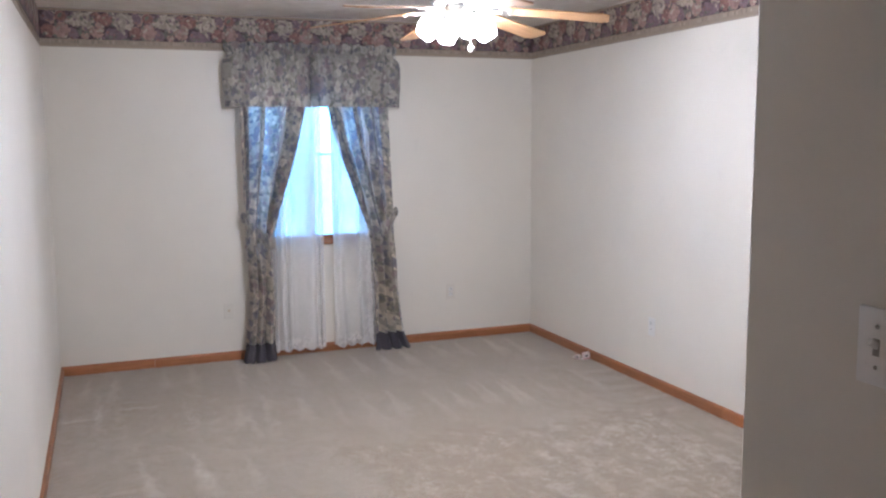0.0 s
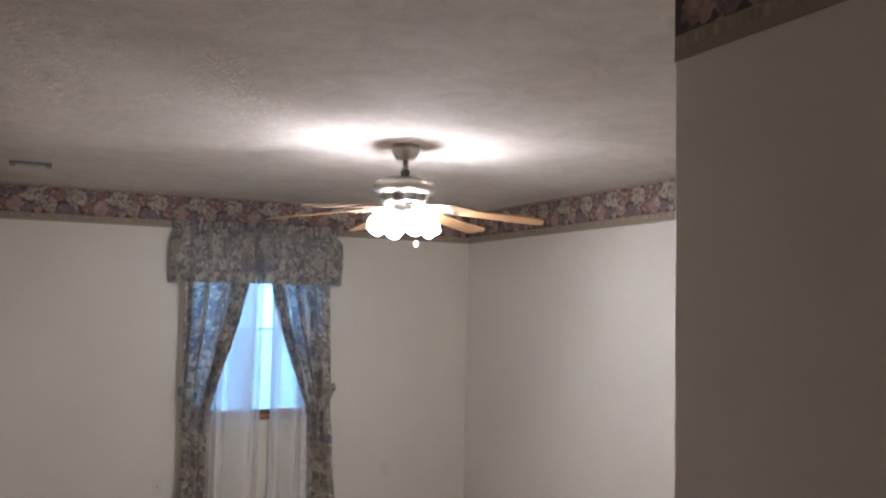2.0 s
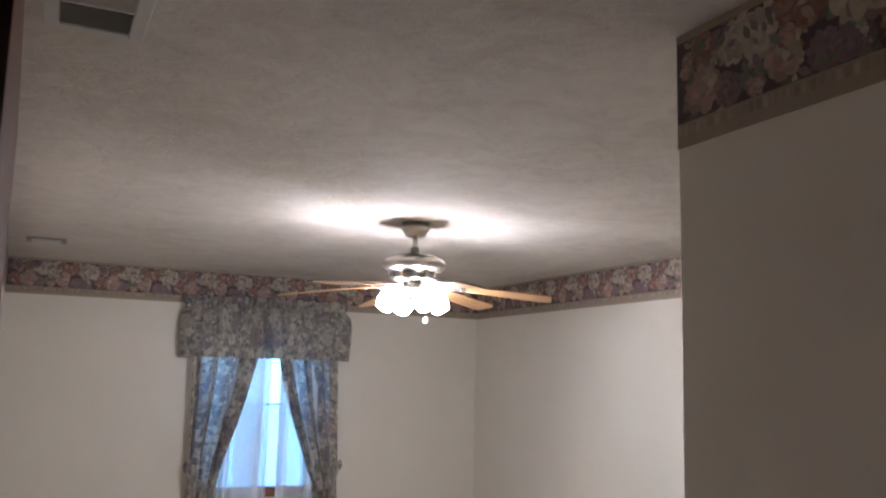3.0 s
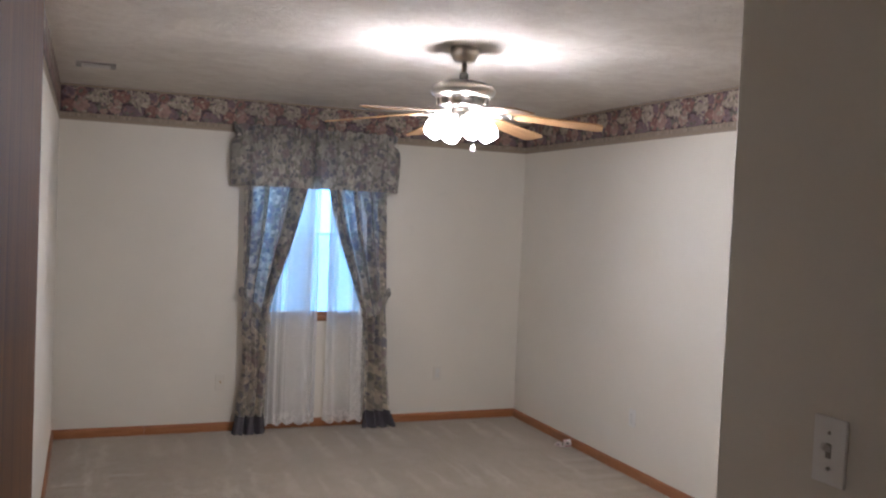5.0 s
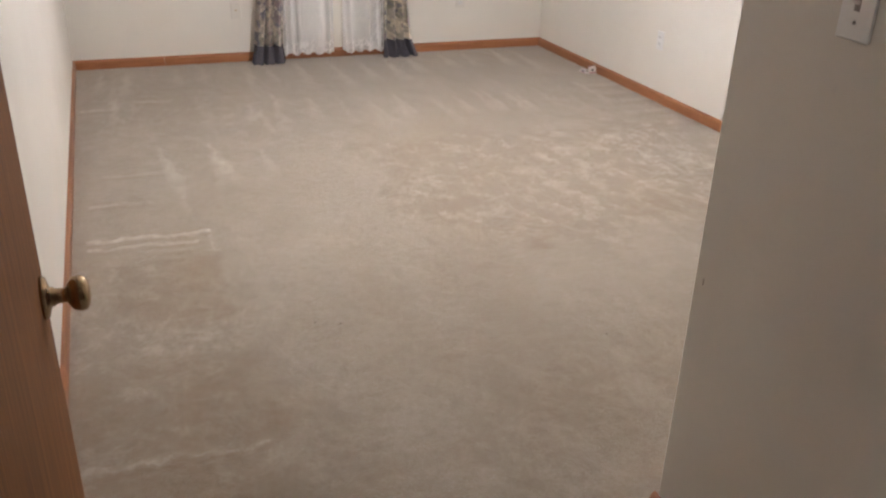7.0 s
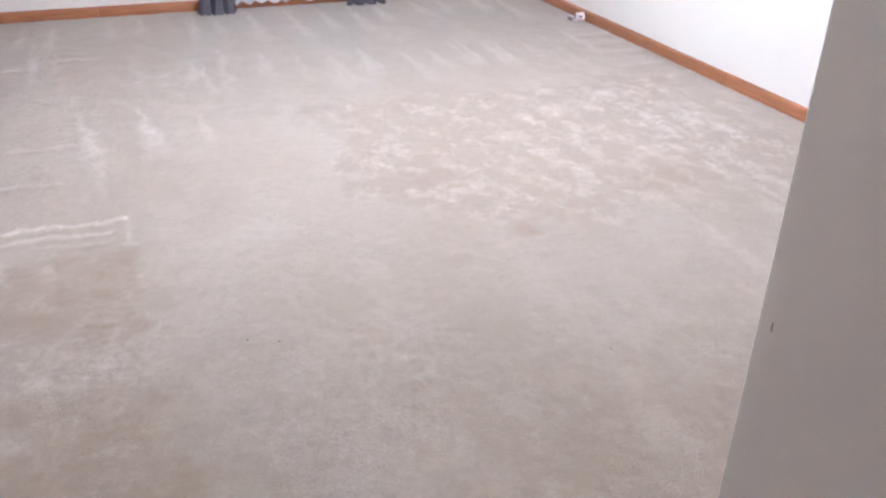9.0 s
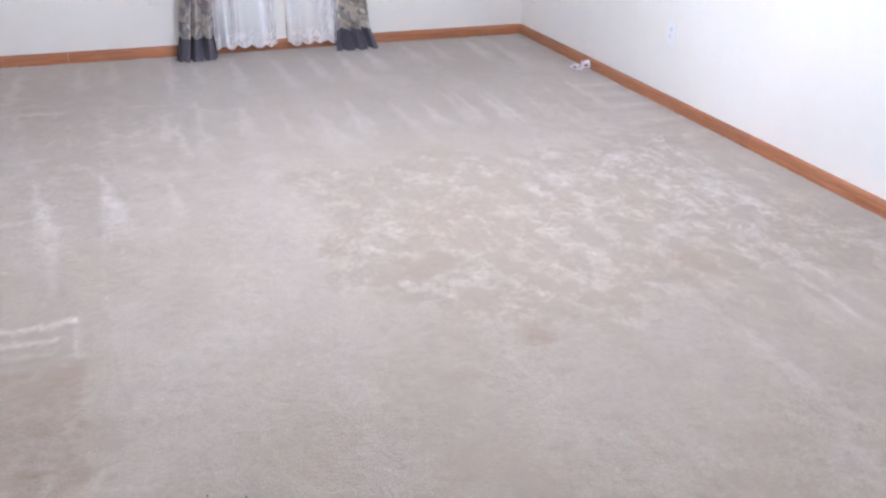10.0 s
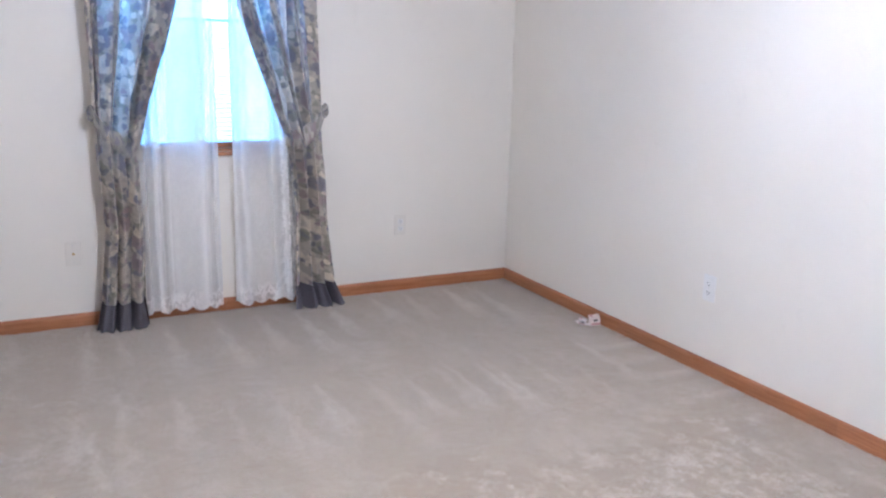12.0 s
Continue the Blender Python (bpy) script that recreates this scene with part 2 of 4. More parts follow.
SLOT = plain("dark slot", (0.03, 0.03, 0.03), 0.6)
VENT = plain("white painted steel", (0.66, 0.64, 0.6), 0.5, 0.0, 0.05)
VENTGREY = plain("grey painted steel", (0.34, 0.32, 0.3), 0.6, 0.0, 0.1)
VENTDARK = plain("dusty duct", (0.12, 0.11, 0.1), 0.9, 0.0, 0.2)
SASH = plain("white vinyl sash", (0.75, 0.76, 0.78), 0.4, 0.0, 0.03)
CLOTH = cloth_material("floral cotton", through_light=0.5)
VALCLOTH = cloth_material("lined floral cotton", through_light=0.06)
HEM = plain("slate blue hem cloth", (0.11, 0.102, 0.115), 0.85, 0.0, 0.2, 120)
LACE = lace_material()
GLASS = glass_material()
SCREEN = screen_material()
SHADE = glow("lit frosted glass", (1.0, 0.94, 0.91), 100.0)
BULB = glow("lit bulb", (1.0, 0.94, 0.91), 630.0)
PAPER = plain("crushed white board", (0.83, 0.75, 0.73), 0.8, 0.0, 0.06, 90)
PINK = plain("pink printed paper", (0.55, 0.3, 0.29), 0.7)
TAN = plain("tan border stripe", (0.37, 0.30, 0.225), 0.6, 0.0, 0.1, 60)
PLUM = plain("plum border ground", (0.115, 0.075, 0.085), 0.62, 0.0, 0.3, 45)
INK = [print_material("cream bloom", (0.55, 0.475, 0.375)), print_material("pink bloom", (0.48, 0.315, 0.265)), print_material("red bloom", (0.34, 0.18, 0.155)),
       print_material("mauve bloom", (0.27, 0.19, 0.215)), print_material("sage leaf", (0.21, 0.21, 0.17)), print_material("tan dentil", (0.45, 0.375, 0.285))]
DULLWOOD = plain("brown scuff", (0.3, 0.24, 0.18), 0.8)
LINT = plain("dark lint", (0.06, 0.05, 0.045), 0.9)
LAWN = plain("lawn", (0.07, 0.10, 0.04), 0.9, 0.0, 0.3, 3)
OUTSIDE = glow("glowing daylight panel", (0.10, 0.475, 1.0), 2.95)


# ---- building helpers ----
def part(name, bm, material, parent=None, label="", smooth=False):
    me = bpy.data.meshes.new(name)
    bm.normal_update()
    bm.to_mesh(me)
    bm.free()
    for mt in (material if isinstance(material, (list, tuple)) else [material]):
        me.materials.append(mt)
    if smooth:
        for p in me.polygons:
            p.use_smooth = True
    ob = new(name, me)
    if parent:
        ob.parent = parent
    if label:
        ob["label"] = label
    return ob


def box(bm, x0, y0, z0, x1, y1, z1, bevel=0.0):
    m = Matrix.LocRotScale(((x0 + x1) / 2, (y0 + y1) / 2, (z0 + z1) / 2), None, (abs(x1 - x0), abs(y1 - y0), abs(z1 - z0)))
    g = bmesh.ops.create_cube(bm, size=1, matrix=m)
    if bevel:
        es = list({e for v in g["verts"] for e in v.link_edges})
        bmesh.ops.bevel(bm, geom=es, offset=bevel, segments=2, affect="EDGES", profile=0.5)
    return bm


def slab(*args, bevel=0.0):
    return box(bmesh.new(), *args, bevel=bevel)


def lathe(bm, profile, segs=32, m=None):
    """Turns (radius, height) pairs round the z axis; m places the result."""
    rings = []
    for r, z in profile:
        rings.append([bm.verts.new((r * math.cos(2 * math.pi * i / segs), r * math.sin(2 * math.pi * i / segs), z)) for i in range(segs)])
    for a, b in zip(rings, rings[1:]):
        for i in range(segs):
            j = (i + 1) % segs
            bm.faces.new((a[i], a[j], b[j], b[i]))
    for ring, flip in ((rings[0], True), (rings[-1], False)):
        if profile[0 if flip else -1][0] > 1e-4:
            bm.faces.new(ring[::-1] if flip else ring)
    if m is not None:
        bmesh.ops.transform(bm, matrix=m, verts=[v for ring in rings for v in ring])
    return bm


def sheet(fn, nu, nv, uv=None):
    """A grid of points fn(u, v), with a uv map from uv(u, v)."""
    bm = bmesh.new()
    vs = [[bm.verts.new(fn(i / nu, j / nv)) for i in range(nu + 1)] for j in range(nv + 1)]
    lay = bm.loops.layers.uv.new("UVMap")
    for j in range(nv):
        for i in range(nu):
            f = bm.faces.new((vs[j][i], vs[j][i + 1], vs[j + 1][i + 1], vs[j + 1][i]))
            for lp, (a, b) in zip(f.loops, ((i, j), (i + 1, j), (i + 1, j + 1), (i, j + 1))):
                lp[lay].uv = uv(a / nu, b / nv) if uv else (a / nu, b / nv)
    return bm


def thicken(ob, t):
    md = ob.modifiers.new("thickness", "SOLIDIFY")
    md.thickness = t
    return ob


def empty(name, label, category, at=(0, 0, 0), group="", kind=""):
    ob = new(name)
    ob.location = at
    return tagged(ob, label, category, group, kind)


def lerp_table(table, z):
    for (z0, a), (z1, b) in zip(table, table[1:]):
        if z <= z1:
            k = max(0.0, (z - z0) / (z1 - z0))
            return a + (b - a) * k
    return table[-1][1]


def structure(ob, label, category):
    return tagged(ob, label, category, kind="structure")


# ---- shell ----
def walls():
    bm = bmesh.new()   # back wall with the window opening
    box(bm, XL - 0.12, YB, 0, WX0, YB + 0.15, H)
    box(bm, WX1, YB, 0, XR + 0.12, YB + 0.15, H)
    box(bm, WX0, YB, 0, WX1, YB + 0.15, WZ0)
    box(bm, WX0, YB, WZ1, WX1, YB + 0.15, H)
    structure(part("wall_back", bm, WALL), "cream painted plaster wall round the curtained window", "wall")
    bm = slab(XL - 0.12, DY1, 0, XL, YB, H)
    for v in bm.verts:
        v.co.x += SKEW * (YB - v.co.y)
    structure(part("wall_left", bm, WALL), "long cream painted wall behind the open door", "wall")
    structure(part("wall_right", slab(XR, NY - 0.12, 0, XR + 0.12, YB, H), WALL), "long cream painted wall with one outlet", "wall")
    structure(part("wall_entry", slab(NX, DY1, 0, NX + 0.12, NY, H, bevel=0.004), WALL), "cream entry wall ending in an outside corner", "wall")
    part("scuff_mark", slab(NX - 0.0006, 1.235, 0.668, NX + 0.0004, 1.2375, 0.684), DULLWOOD, bpy.data.objects["wall_entry"], "short dark scuff on the paint")
    structure(part("wall_near", slab(NX + 0.12, NY - 0.12, 0, XR, NY, H), WALL), "plain cream wall closing the room", "wall")
    bm = bmesh.new()   # door wall
    box(bm, -1.5, DY0, 0, DX0 - 0.03, DY1, H)
    box(bm, DX1 + 0.03, DY0, 0, 2.0, DY1, H)
    box(bm, DX0 - 0.03, DY0, 2.07, DX1 + 0.03, DY1, H)
    structure(part("wall_door", bm, HALLWALL), "painted wall holding the bedroom doorway", "wall")
    bm = bmesh.new()   # hall behind the doorway
    box(bm, -1.62, -1.32, 0, -1.5, DY1, H)
    box(bm, 2.0, -1.32, 0, 2.12, DY1, H)
    box(bm, -1.5, -1.32, 0, 2.0, -1.2, H)
    structure(part("wall_hall", bm, HALLWALL), "plain painted hall walls", "wall")
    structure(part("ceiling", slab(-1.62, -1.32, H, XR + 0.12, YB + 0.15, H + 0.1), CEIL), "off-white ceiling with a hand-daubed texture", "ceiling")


def carpet():
    step = 0.0135
    nx, ny = int((XR - XL) / step), int((YB - DY1) / step)
    xs, ys = np.linspace(XL, XR, nx + 1), np.linspace(DY1, YB, ny + 1)
    X, Y = np.meshgrid(xs, ys)
    nap, soil = np.zeros_like(X), np.zeros_like(X)
    rng = np.random.default_rng(5)

    def soft(d, w, edge):
        return np.clip((w - np.abs(d)) / edge, 0, 1)

    def wedge(x, y, length, w0, w1, lean, amount, ang=0.0):
        """A vacuum stroke that starts narrow at (x, y) and widens towards the door."""
        ca, sa = math.cos(ang), math.sin(ang)
        dx, dy = X - x, y - Y
        along, across = dy * ca + dx * sa, dx * ca - dy * sa
        k = along / length
        across = across - lean * along
        inside = (k > 0) & (k < 1)
        w = w0 + (w1 - w0) * np.clip(k, 0, 1)
        fade = np.clip(k * 12, 0, 1) * np.clip((1 - k) * 2.6, 0, 1)
        nap[:] += amount * inside * fade * soft(across + 0.006 * np.sin(31 * Y + 9 * x), w, 0.03)

    # strokes along the back wall, then a second and a third row nearer the door
    def row(x0, x1, pitch, y0, y1, low, high, amount):
        x = x0
        while x < x1:
            wedge(x + rng.uniform(-0.035, 0.035), rng.uniform(y0, y1), rng.uniform(low, high), 0.018, rng.uniform(0.04, 0.085), rng.uniform(-0.07, 0.03), amount * rng.uniform(0.6, 1.15))
            x += pitch * rng.uniform(0.85, 1.15)
    row(-0.1, 3.05, 0.215, 6.12, 6.22, 0.5, 0.85, 0.2)
    row(0.75, 3.0, 0.19, 5.0, 5.25, 0.45, 0.75, 0.15)
    row(2.2, 3.1, 0.17, 3.75, 4.35, 0.4, 0.9, 0.12)
    row(2.2, 3.1, 0.17, 2.9, 3.5, 0.5, 0.9, 0.1)
    for x, y, length, amount in ((0.88, 6.2, 0.65, 0.26), (0.92, 5.32, 0.4, 0.2), (2.25, 5.1, 0.55, 0.24), (2.43, 5.08, 0.62, 0.22), (2.16, 4.04, 0.45, 0.24), (2.89, 4.13, 0.4, 0.24), (2.66, 3.86, 1.05, 0.23), (2.69, 3.4, 0.95, 0.2), (2.57, 2.86, 0.5, 0.24), (1.95, 4.15, 0.34, 0.26)):
        wedge(x, y, length, 0.014, 0.042, -0.04, amount)
    # the clear ones at the left
    wedge(0.17, 4.47, 0.72, 0.014, 0.06, 0.1, 0.26)
    wedge(0.24, 3.86, 0.5, 0.03, 0.02, 0.0, 0.16)
    wedge(0.43, 4.47, 0.72, 0.014, 0.085, 0.06, 0.26)
    wedge(0.67, 4.34, 0.5, 0.012, 0.055, 0.04, 0.19)
    wedge(0.785, 5.07, 0.62, 0.02, 0.035, 0.0, 0.2)
    wedge(-0.03, 5.75, 0.65, 0.012, 0.04, 0.0, 0.24)
    # turns of the vacuum head across the left side
    rough = 0.010 * np.sin(23 * X + 5 * Y) + 0.006 * np.sin(61 * X) + 0.003 * rng.standard_normal(X.shape)
    for x0, y0, x1, w, amount in ((-0.16, 3.30, 0.315, 0.024, 0.30), (-0.16, 3.222, 0.262, 0.02, 0.24), (0.05, 3.147, 0.262, 0.014, 0.16), (-0.16, 3.682, 0.11, 0.018, 0.2), (-0.18, 1.853, 0.31, 0.018, 0.42), (-0.1, 4.05, 0.15, 0.022, 0.14), (0.1, 5.32, 0.3, 0.03, 0.18), (0.1, 5.46, 0.25, 0.02, 0.1), (-0.22, 5.2, -0.03, 0.03, 0.16)):
        nap += 1.2 * amount * soft(Y - y0 + 0.05 * (X - x0) + rough, w, 0.016) * (X > x0) * (X < x1)
        soil += 0.3 * soft(Y - y0 + 0.042, 0.017, 0.012) * (X > x0) * (X < x1)
    nap += 0.2 * soft(X - 0.30 + rough, 0.02, 0.02) * (Y > 3.06) * (Y < 3.30)
    nap += 0.2 * soft(X - 0.055 + rough, 0.022, 0.018) * (Y > 2.74) * (Y < 3.03)
    nap += 0.06 * soft(X - 0.42 - 0.02 * np.sin(3 * Y) + rough, 0.02, 0.025) * (Y > 2.9) * (Y < 3.9)
    wedge(0.0, 5.52, 0.68, 0.014, 0.04, -0.06, 0.26)
    wedge(0.1, 5.5, 0.44, 0.014, 0.03, -0.05, 0.2)
    # short strokes square to the right-hand wall
    for x0, y0, w, amount in ((2.92, 4.985, 0.024, 0.2), (2.96, 4.8, 0.02, 0.12), (2.9, 4.602, 0.026, 0.2), (2.86, 4.35, 0.024, 0.2), (2.84, 4.12, 0.02, 0.12)):
        nap += amount * soft(Y - y0 - 0.02 * (X - x0), w + 0.014, 0.034) * np.clip((X - x0) / 0.2, 0, 1) * 0.8
        soil += 0.28 * soft(Y - y0 + 0.075, 0.04, 0.03) * np.clip((X - x0) / 0.1, 0, 1)
    # patches trodden by feet
    def field(cell, stretch=1.0, turn=0.0):
        """Smooth random field with features about cell metres wide."""
        u, w = X * math.cos(turn) + Y * math.sin(turn) + 9, -X * math.sin(turn) + Y * math.cos(turn) + 9
        u, w = u / cell, w / (cell * stretch)
        g = rng.uniform(-1, 1, (int(u.max()) + 3, int(w.max()) + 3))
        iu, iw = u.astype(int), w.astype(int)
        fu, fw = u - iu, w - iw
        fu, fw = fu * fu * (3 - 2 * fu), fw * fw * (3 - 2 * fw)
        return (g[iu, iw] * (1 - fu) + g[iu + 1, iw] * fu) * (1 - fw) + (g[iu, iw + 1] * (1 - fu) + g[iu + 1, iw + 1] * fu) * fw
    def step(v, w):
        k = np.clip(v / w + 0.5, 0, 1)
        return k * k * (3 - 2 * k)
    wander = 0.12 * field(0.4) + 0.07 * field(0.13) + 0.03 * field(0.05)
    trod = step(X - 1.16 - 0.2 * np.clip(3.4 - Y, 0, 1) + wander, 0.14) * step(4.27 - 0.1 * (X - 1.2) - Y + wander, 0.12) * step(Y - 2.86 + 0.06 * (X - 1.3) + wander, 0.3) * step(3.0 - X + wander, 0.4)
    left = step(0.30 - X + 0.5 * wander, 0.05) * step(3.1 - Y, 0.05)
    back = np.exp(-(((X - 0.3) / 0.6) ** 2 + ((Y - 5.0) / 0.7) ** 2))
    side = np.exp(-(((X - 2.8) / 0.4) ** 2 + ((Y - 3.9) / 1.2) ** 2))
    scuff = 0.08 + 0.95 * trod + 0.5 * left + 0.42 * back + 0.25 * side + 0.2 * step(2.2 - Y + wander, 0.5)
    # long strokes drawn through the trodden part towards the door
    for x, y, length, amount in ((2.61, 3.9, 1.2, 0.24), (2.7, 3.5, 0.95, 0.26), (2.21, 4.08, 0.62, 0.24), (2.42, 4.0, 0.6, 0.16), (2.02, 3.36, 0.5, 0.18), (1.87, 4.2, 0.35, 0.2), (2.86, 3.75, 0.9, 0.18), (1.72, 3.75, 0.4, 0.16)):
        wedge(x + rng.uniform(-0.02, 0.02), y, length * 0.8, 0.02, 0.055, -0.1, amount * 0.62)
    # where the vacuum's lanes meet the pile lies flat and lighter
    nap += 0.05 * np.exp(-(((X - 0.95) / 0.4) ** 2 + ((Y - 3.7) / 1.0) ** 2))
    nap += 0.03 * field(0.5) + 0.035 * field(0.12, 6.0) + 0.03 * field(0.09, 2.0, 0.5)
    # soiled traffic lane and spots
    def spot(cx, cy, rx, ry, amount):
        soil[:] += amount * np.clip(1.2 - ((X - cx) / rx) ** 2 - ((Y - cy) / ry) ** 2, 0, 1)
    spot(1.56, 2.76, 0.075, 0.05, 0.75)
    spot(1.6, 2.82, 0.06, 0.03, 0.5)
    spot(1.562, 2.738, 0.055, 0.028, 0.8)
    spot(1.27, 2.65, 0.06, 0.03, 0.4)
    spot(0.914, 2.08, 0.06, 0.03, 0.4)
    spot(1.40, 3.26, 0.2, 0.1, 0.25)
    spot(2.28, 2.97, 0.22, 0.14, 0.35)
    spot(1.3, 1.75, 0.45, 0.35, 0.35)
    spot(0.2, 5.3, 0.5, 0.5, 0.25)
    spot(2.6, 4.6, 0.5, 0.6, 0.12)
    soil += 0.66 * step(0.29 - X + 0.4 * wander, 0.03) * step(3.06 - Y, 0.05) * step(Y - 2.60 + wander, 0.16) * step(X + 0.06, 0.04)
    soil += 0.72 * step(0.36 - X + wander, 0.12) * step(2.30 - Y + wander, 0.2)
    soil += 0.34 * trod
    nap += 0.07 * step(0.36 - X + wander, 0.1) * step(2.62 - Y + wander, 0.1) * step(Y - 2.3 + wander, 0.1)
    soil = np.clip(soil, 0, 1)
    Z = FZ + 0.006 * np.clip(nap, -0.3, 0.5) + 0.0015 * rng.standard_normal(X.shape)
    idx = np.arange((nx + 1) * (ny + 1)).reshape(ny + 1, nx + 1)
    quads = np.stack([idx[:-1, :-1], idx[:-1, 1:], idx[1:, 1:], idx[1:, :-1]], -1).reshape(-1, 4)
    me = bpy.data.meshes.new("carpet")
    me.from_pydata(np.stack([X, Y, Z], -1).reshape(-1, 3).tolist(), [], quads.tolist())
    for key, arr in (("nap", nap), ("soil", soil), ("scuff", scuff)):
        me.attributes.new(key, "FLOAT", "POINT").data.foreach_set("value", arr.astype(np.float32).ravel())
    me.materials.append(CARPET)
    for p in me.polygons:
        p.use_smooth = True
    structure(new("floor", me), "beige cut-pile carpet with vacuum tracks and worn spots", "carpet")
    structure(part("floor_slab", slab(-1.62, -1.32, -0.15, XR + 0.12, YB + 0.15, -0.012), HALLWALL), "floor slab under the carpet", "floor")
    structure(part("floor_hall", slab(-1.5, -1.2, -0.01, 2.0, DY1, FZ - 0.002), CARPET), "beige hall carpet outside the doorway", "carpet")


def baseboard_run(name, a, b, inward, joints, mat, label):
    """Baseboards from a to b; joints: fractions at which the boards butt; inward: the way into the room."""
    a, b, n = Vector(a), Vector(b), Vector(inward)
    root = empty(name, label, "baseboard", (a + b) / 2, kind="structure")
    cuts = [0.0, *joints, 1.0]
    prof = [(0, 0), (0.014, 0), (0.014, 0.066), (0.0115, 0.076), (0.006, 0.083), (0, 0.086)]
    for k0, k1 in zip(cuts, cuts[1:]):
        p, q = a.lerp(b, k0), a.lerp(b, k1)
        d = (q - p).normalized()
        p, q = p + d * (0.0006 if k0 > 0 else 0), q - d * (0.0006 if k1 < 1 else 0)
        bm = bmesh.new()
        rings = [[bm.verts.new(e - root.location + n * t + Vector((0, 0, z))) for t, z in prof] for e in (p, q)]
        for i in range(len(prof)):
            j = (i + 1) % len(prof)
            bm.faces.new((rings[0][i], rings[0][j], rings[1][j], rings[1][i]))
        bm.faces.new(rings[0][::-1]), bm.faces.new(rings[1])
        bmesh.ops.recalc_face_normals(bm, faces=bm.faces)
        part("board", bm, mat, root)


def baseboards():
    baseboard_run("baseboard_back", (XL, YB, 0), (XR, YB, 0), (0, -1, 0), (0.17, 0.52), OAK_X, "orange-brown oak baseboard under the window")
    baseboard_run("baseboard_right", (XR, NY, 0), (XR, YB - 0.014, 0), (-1, 0, 0), (0.467, 0.522), OAK_Y, "orange-brown oak baseboard in butted lengths")
    baseboard_run("baseboard_left", (XL + SKEW * (YB - DY1), DY1, 0), (XL, YB - 0.014, 0), (1, SKEW, 0), (0.33,), OAK_Y, "orange-brown oak baseboard along the long wall")
    baseboard_run("baseboard_entry", (NX, DY1, 0), (NX, NY + 0.014, 0), (-1, 0, 0), (), OAK_Y, "orange-brown oak baseboard at the entry corner")
    baseboard_run("baseboard_near", (NX, NY, 0), (XR - 0.014, NY, 0), (0, 1, 0), (), OAK_X, "orange-brown oak baseboard behind the entry corner")


def bloom(bm, cx, cy, r, ink, rng, level):
    """A printed flower: rings of petals drawn flat, one over another."""
    turn = rng.uniform(0, 6.28)
    for ring, (k, n, size) in enumerate(((0.62, 12, 0.38), (0.45, 10, 0.36), (0.28, 7, 0.3), (0.1, 4, 0.24))):
        for i in range(n):
            a = turn + ring * 0.5 + 2 * math.pi * i / n + rng.uniform(-0.15, 0.15)
            px, py = cx + k * r * math.cos(a), cy + k * r * math.sin(a)
            ra, rb = r * size * rng.uniform(0.85, 1.15), r * size * rng.uniform(0.6, 0.85)
            level[0] += 1
            z = 0.0004 + 0.0000035 * level[0]
            pts = []
            for j in range(9):
                t = 2 * math.pi * j / 9
                u, w = ra * math.cos(t) * (1 + 0.14 * math.sin(3 * t + turn)), rb * math.sin(t) * (1 + 0.1 * math.cos(5 * t))
                x, y = px + u * math.cos(a) - w * math.sin(a), py + u * math.sin(a) + w * math.cos(a)
                pts.append(bm.verts.new((x, max(-FH, min(FH, y)), z)))
            f = bm.faces.new(pts)
            f.material_index = ink if rng.random() > 0.12 else (ink + 3) % 4


def leaf(bm, cx, cy, r, a, ink, level):
    level[0] += 1
    z = 0.0004 + 0.0000035 * level[0]
    pts = []
    for t, w in ((0, 0), (0.25, 0.22), (0.55, 0.26), (1, 0), (0.55, -0.24), (0.25, -0.2)):
        x, y = cx + r * (t * math.cos(a) - w * math.sin(a)), cy + r * (t * math.sin(a) + w * math.cos(a))
        pts.append(bm.verts.new((x, max(-FH, min(FH, y)), z)))
    bm.faces.new(pts).material_index = ink


FH = 0.088   # half the height of the flowered band


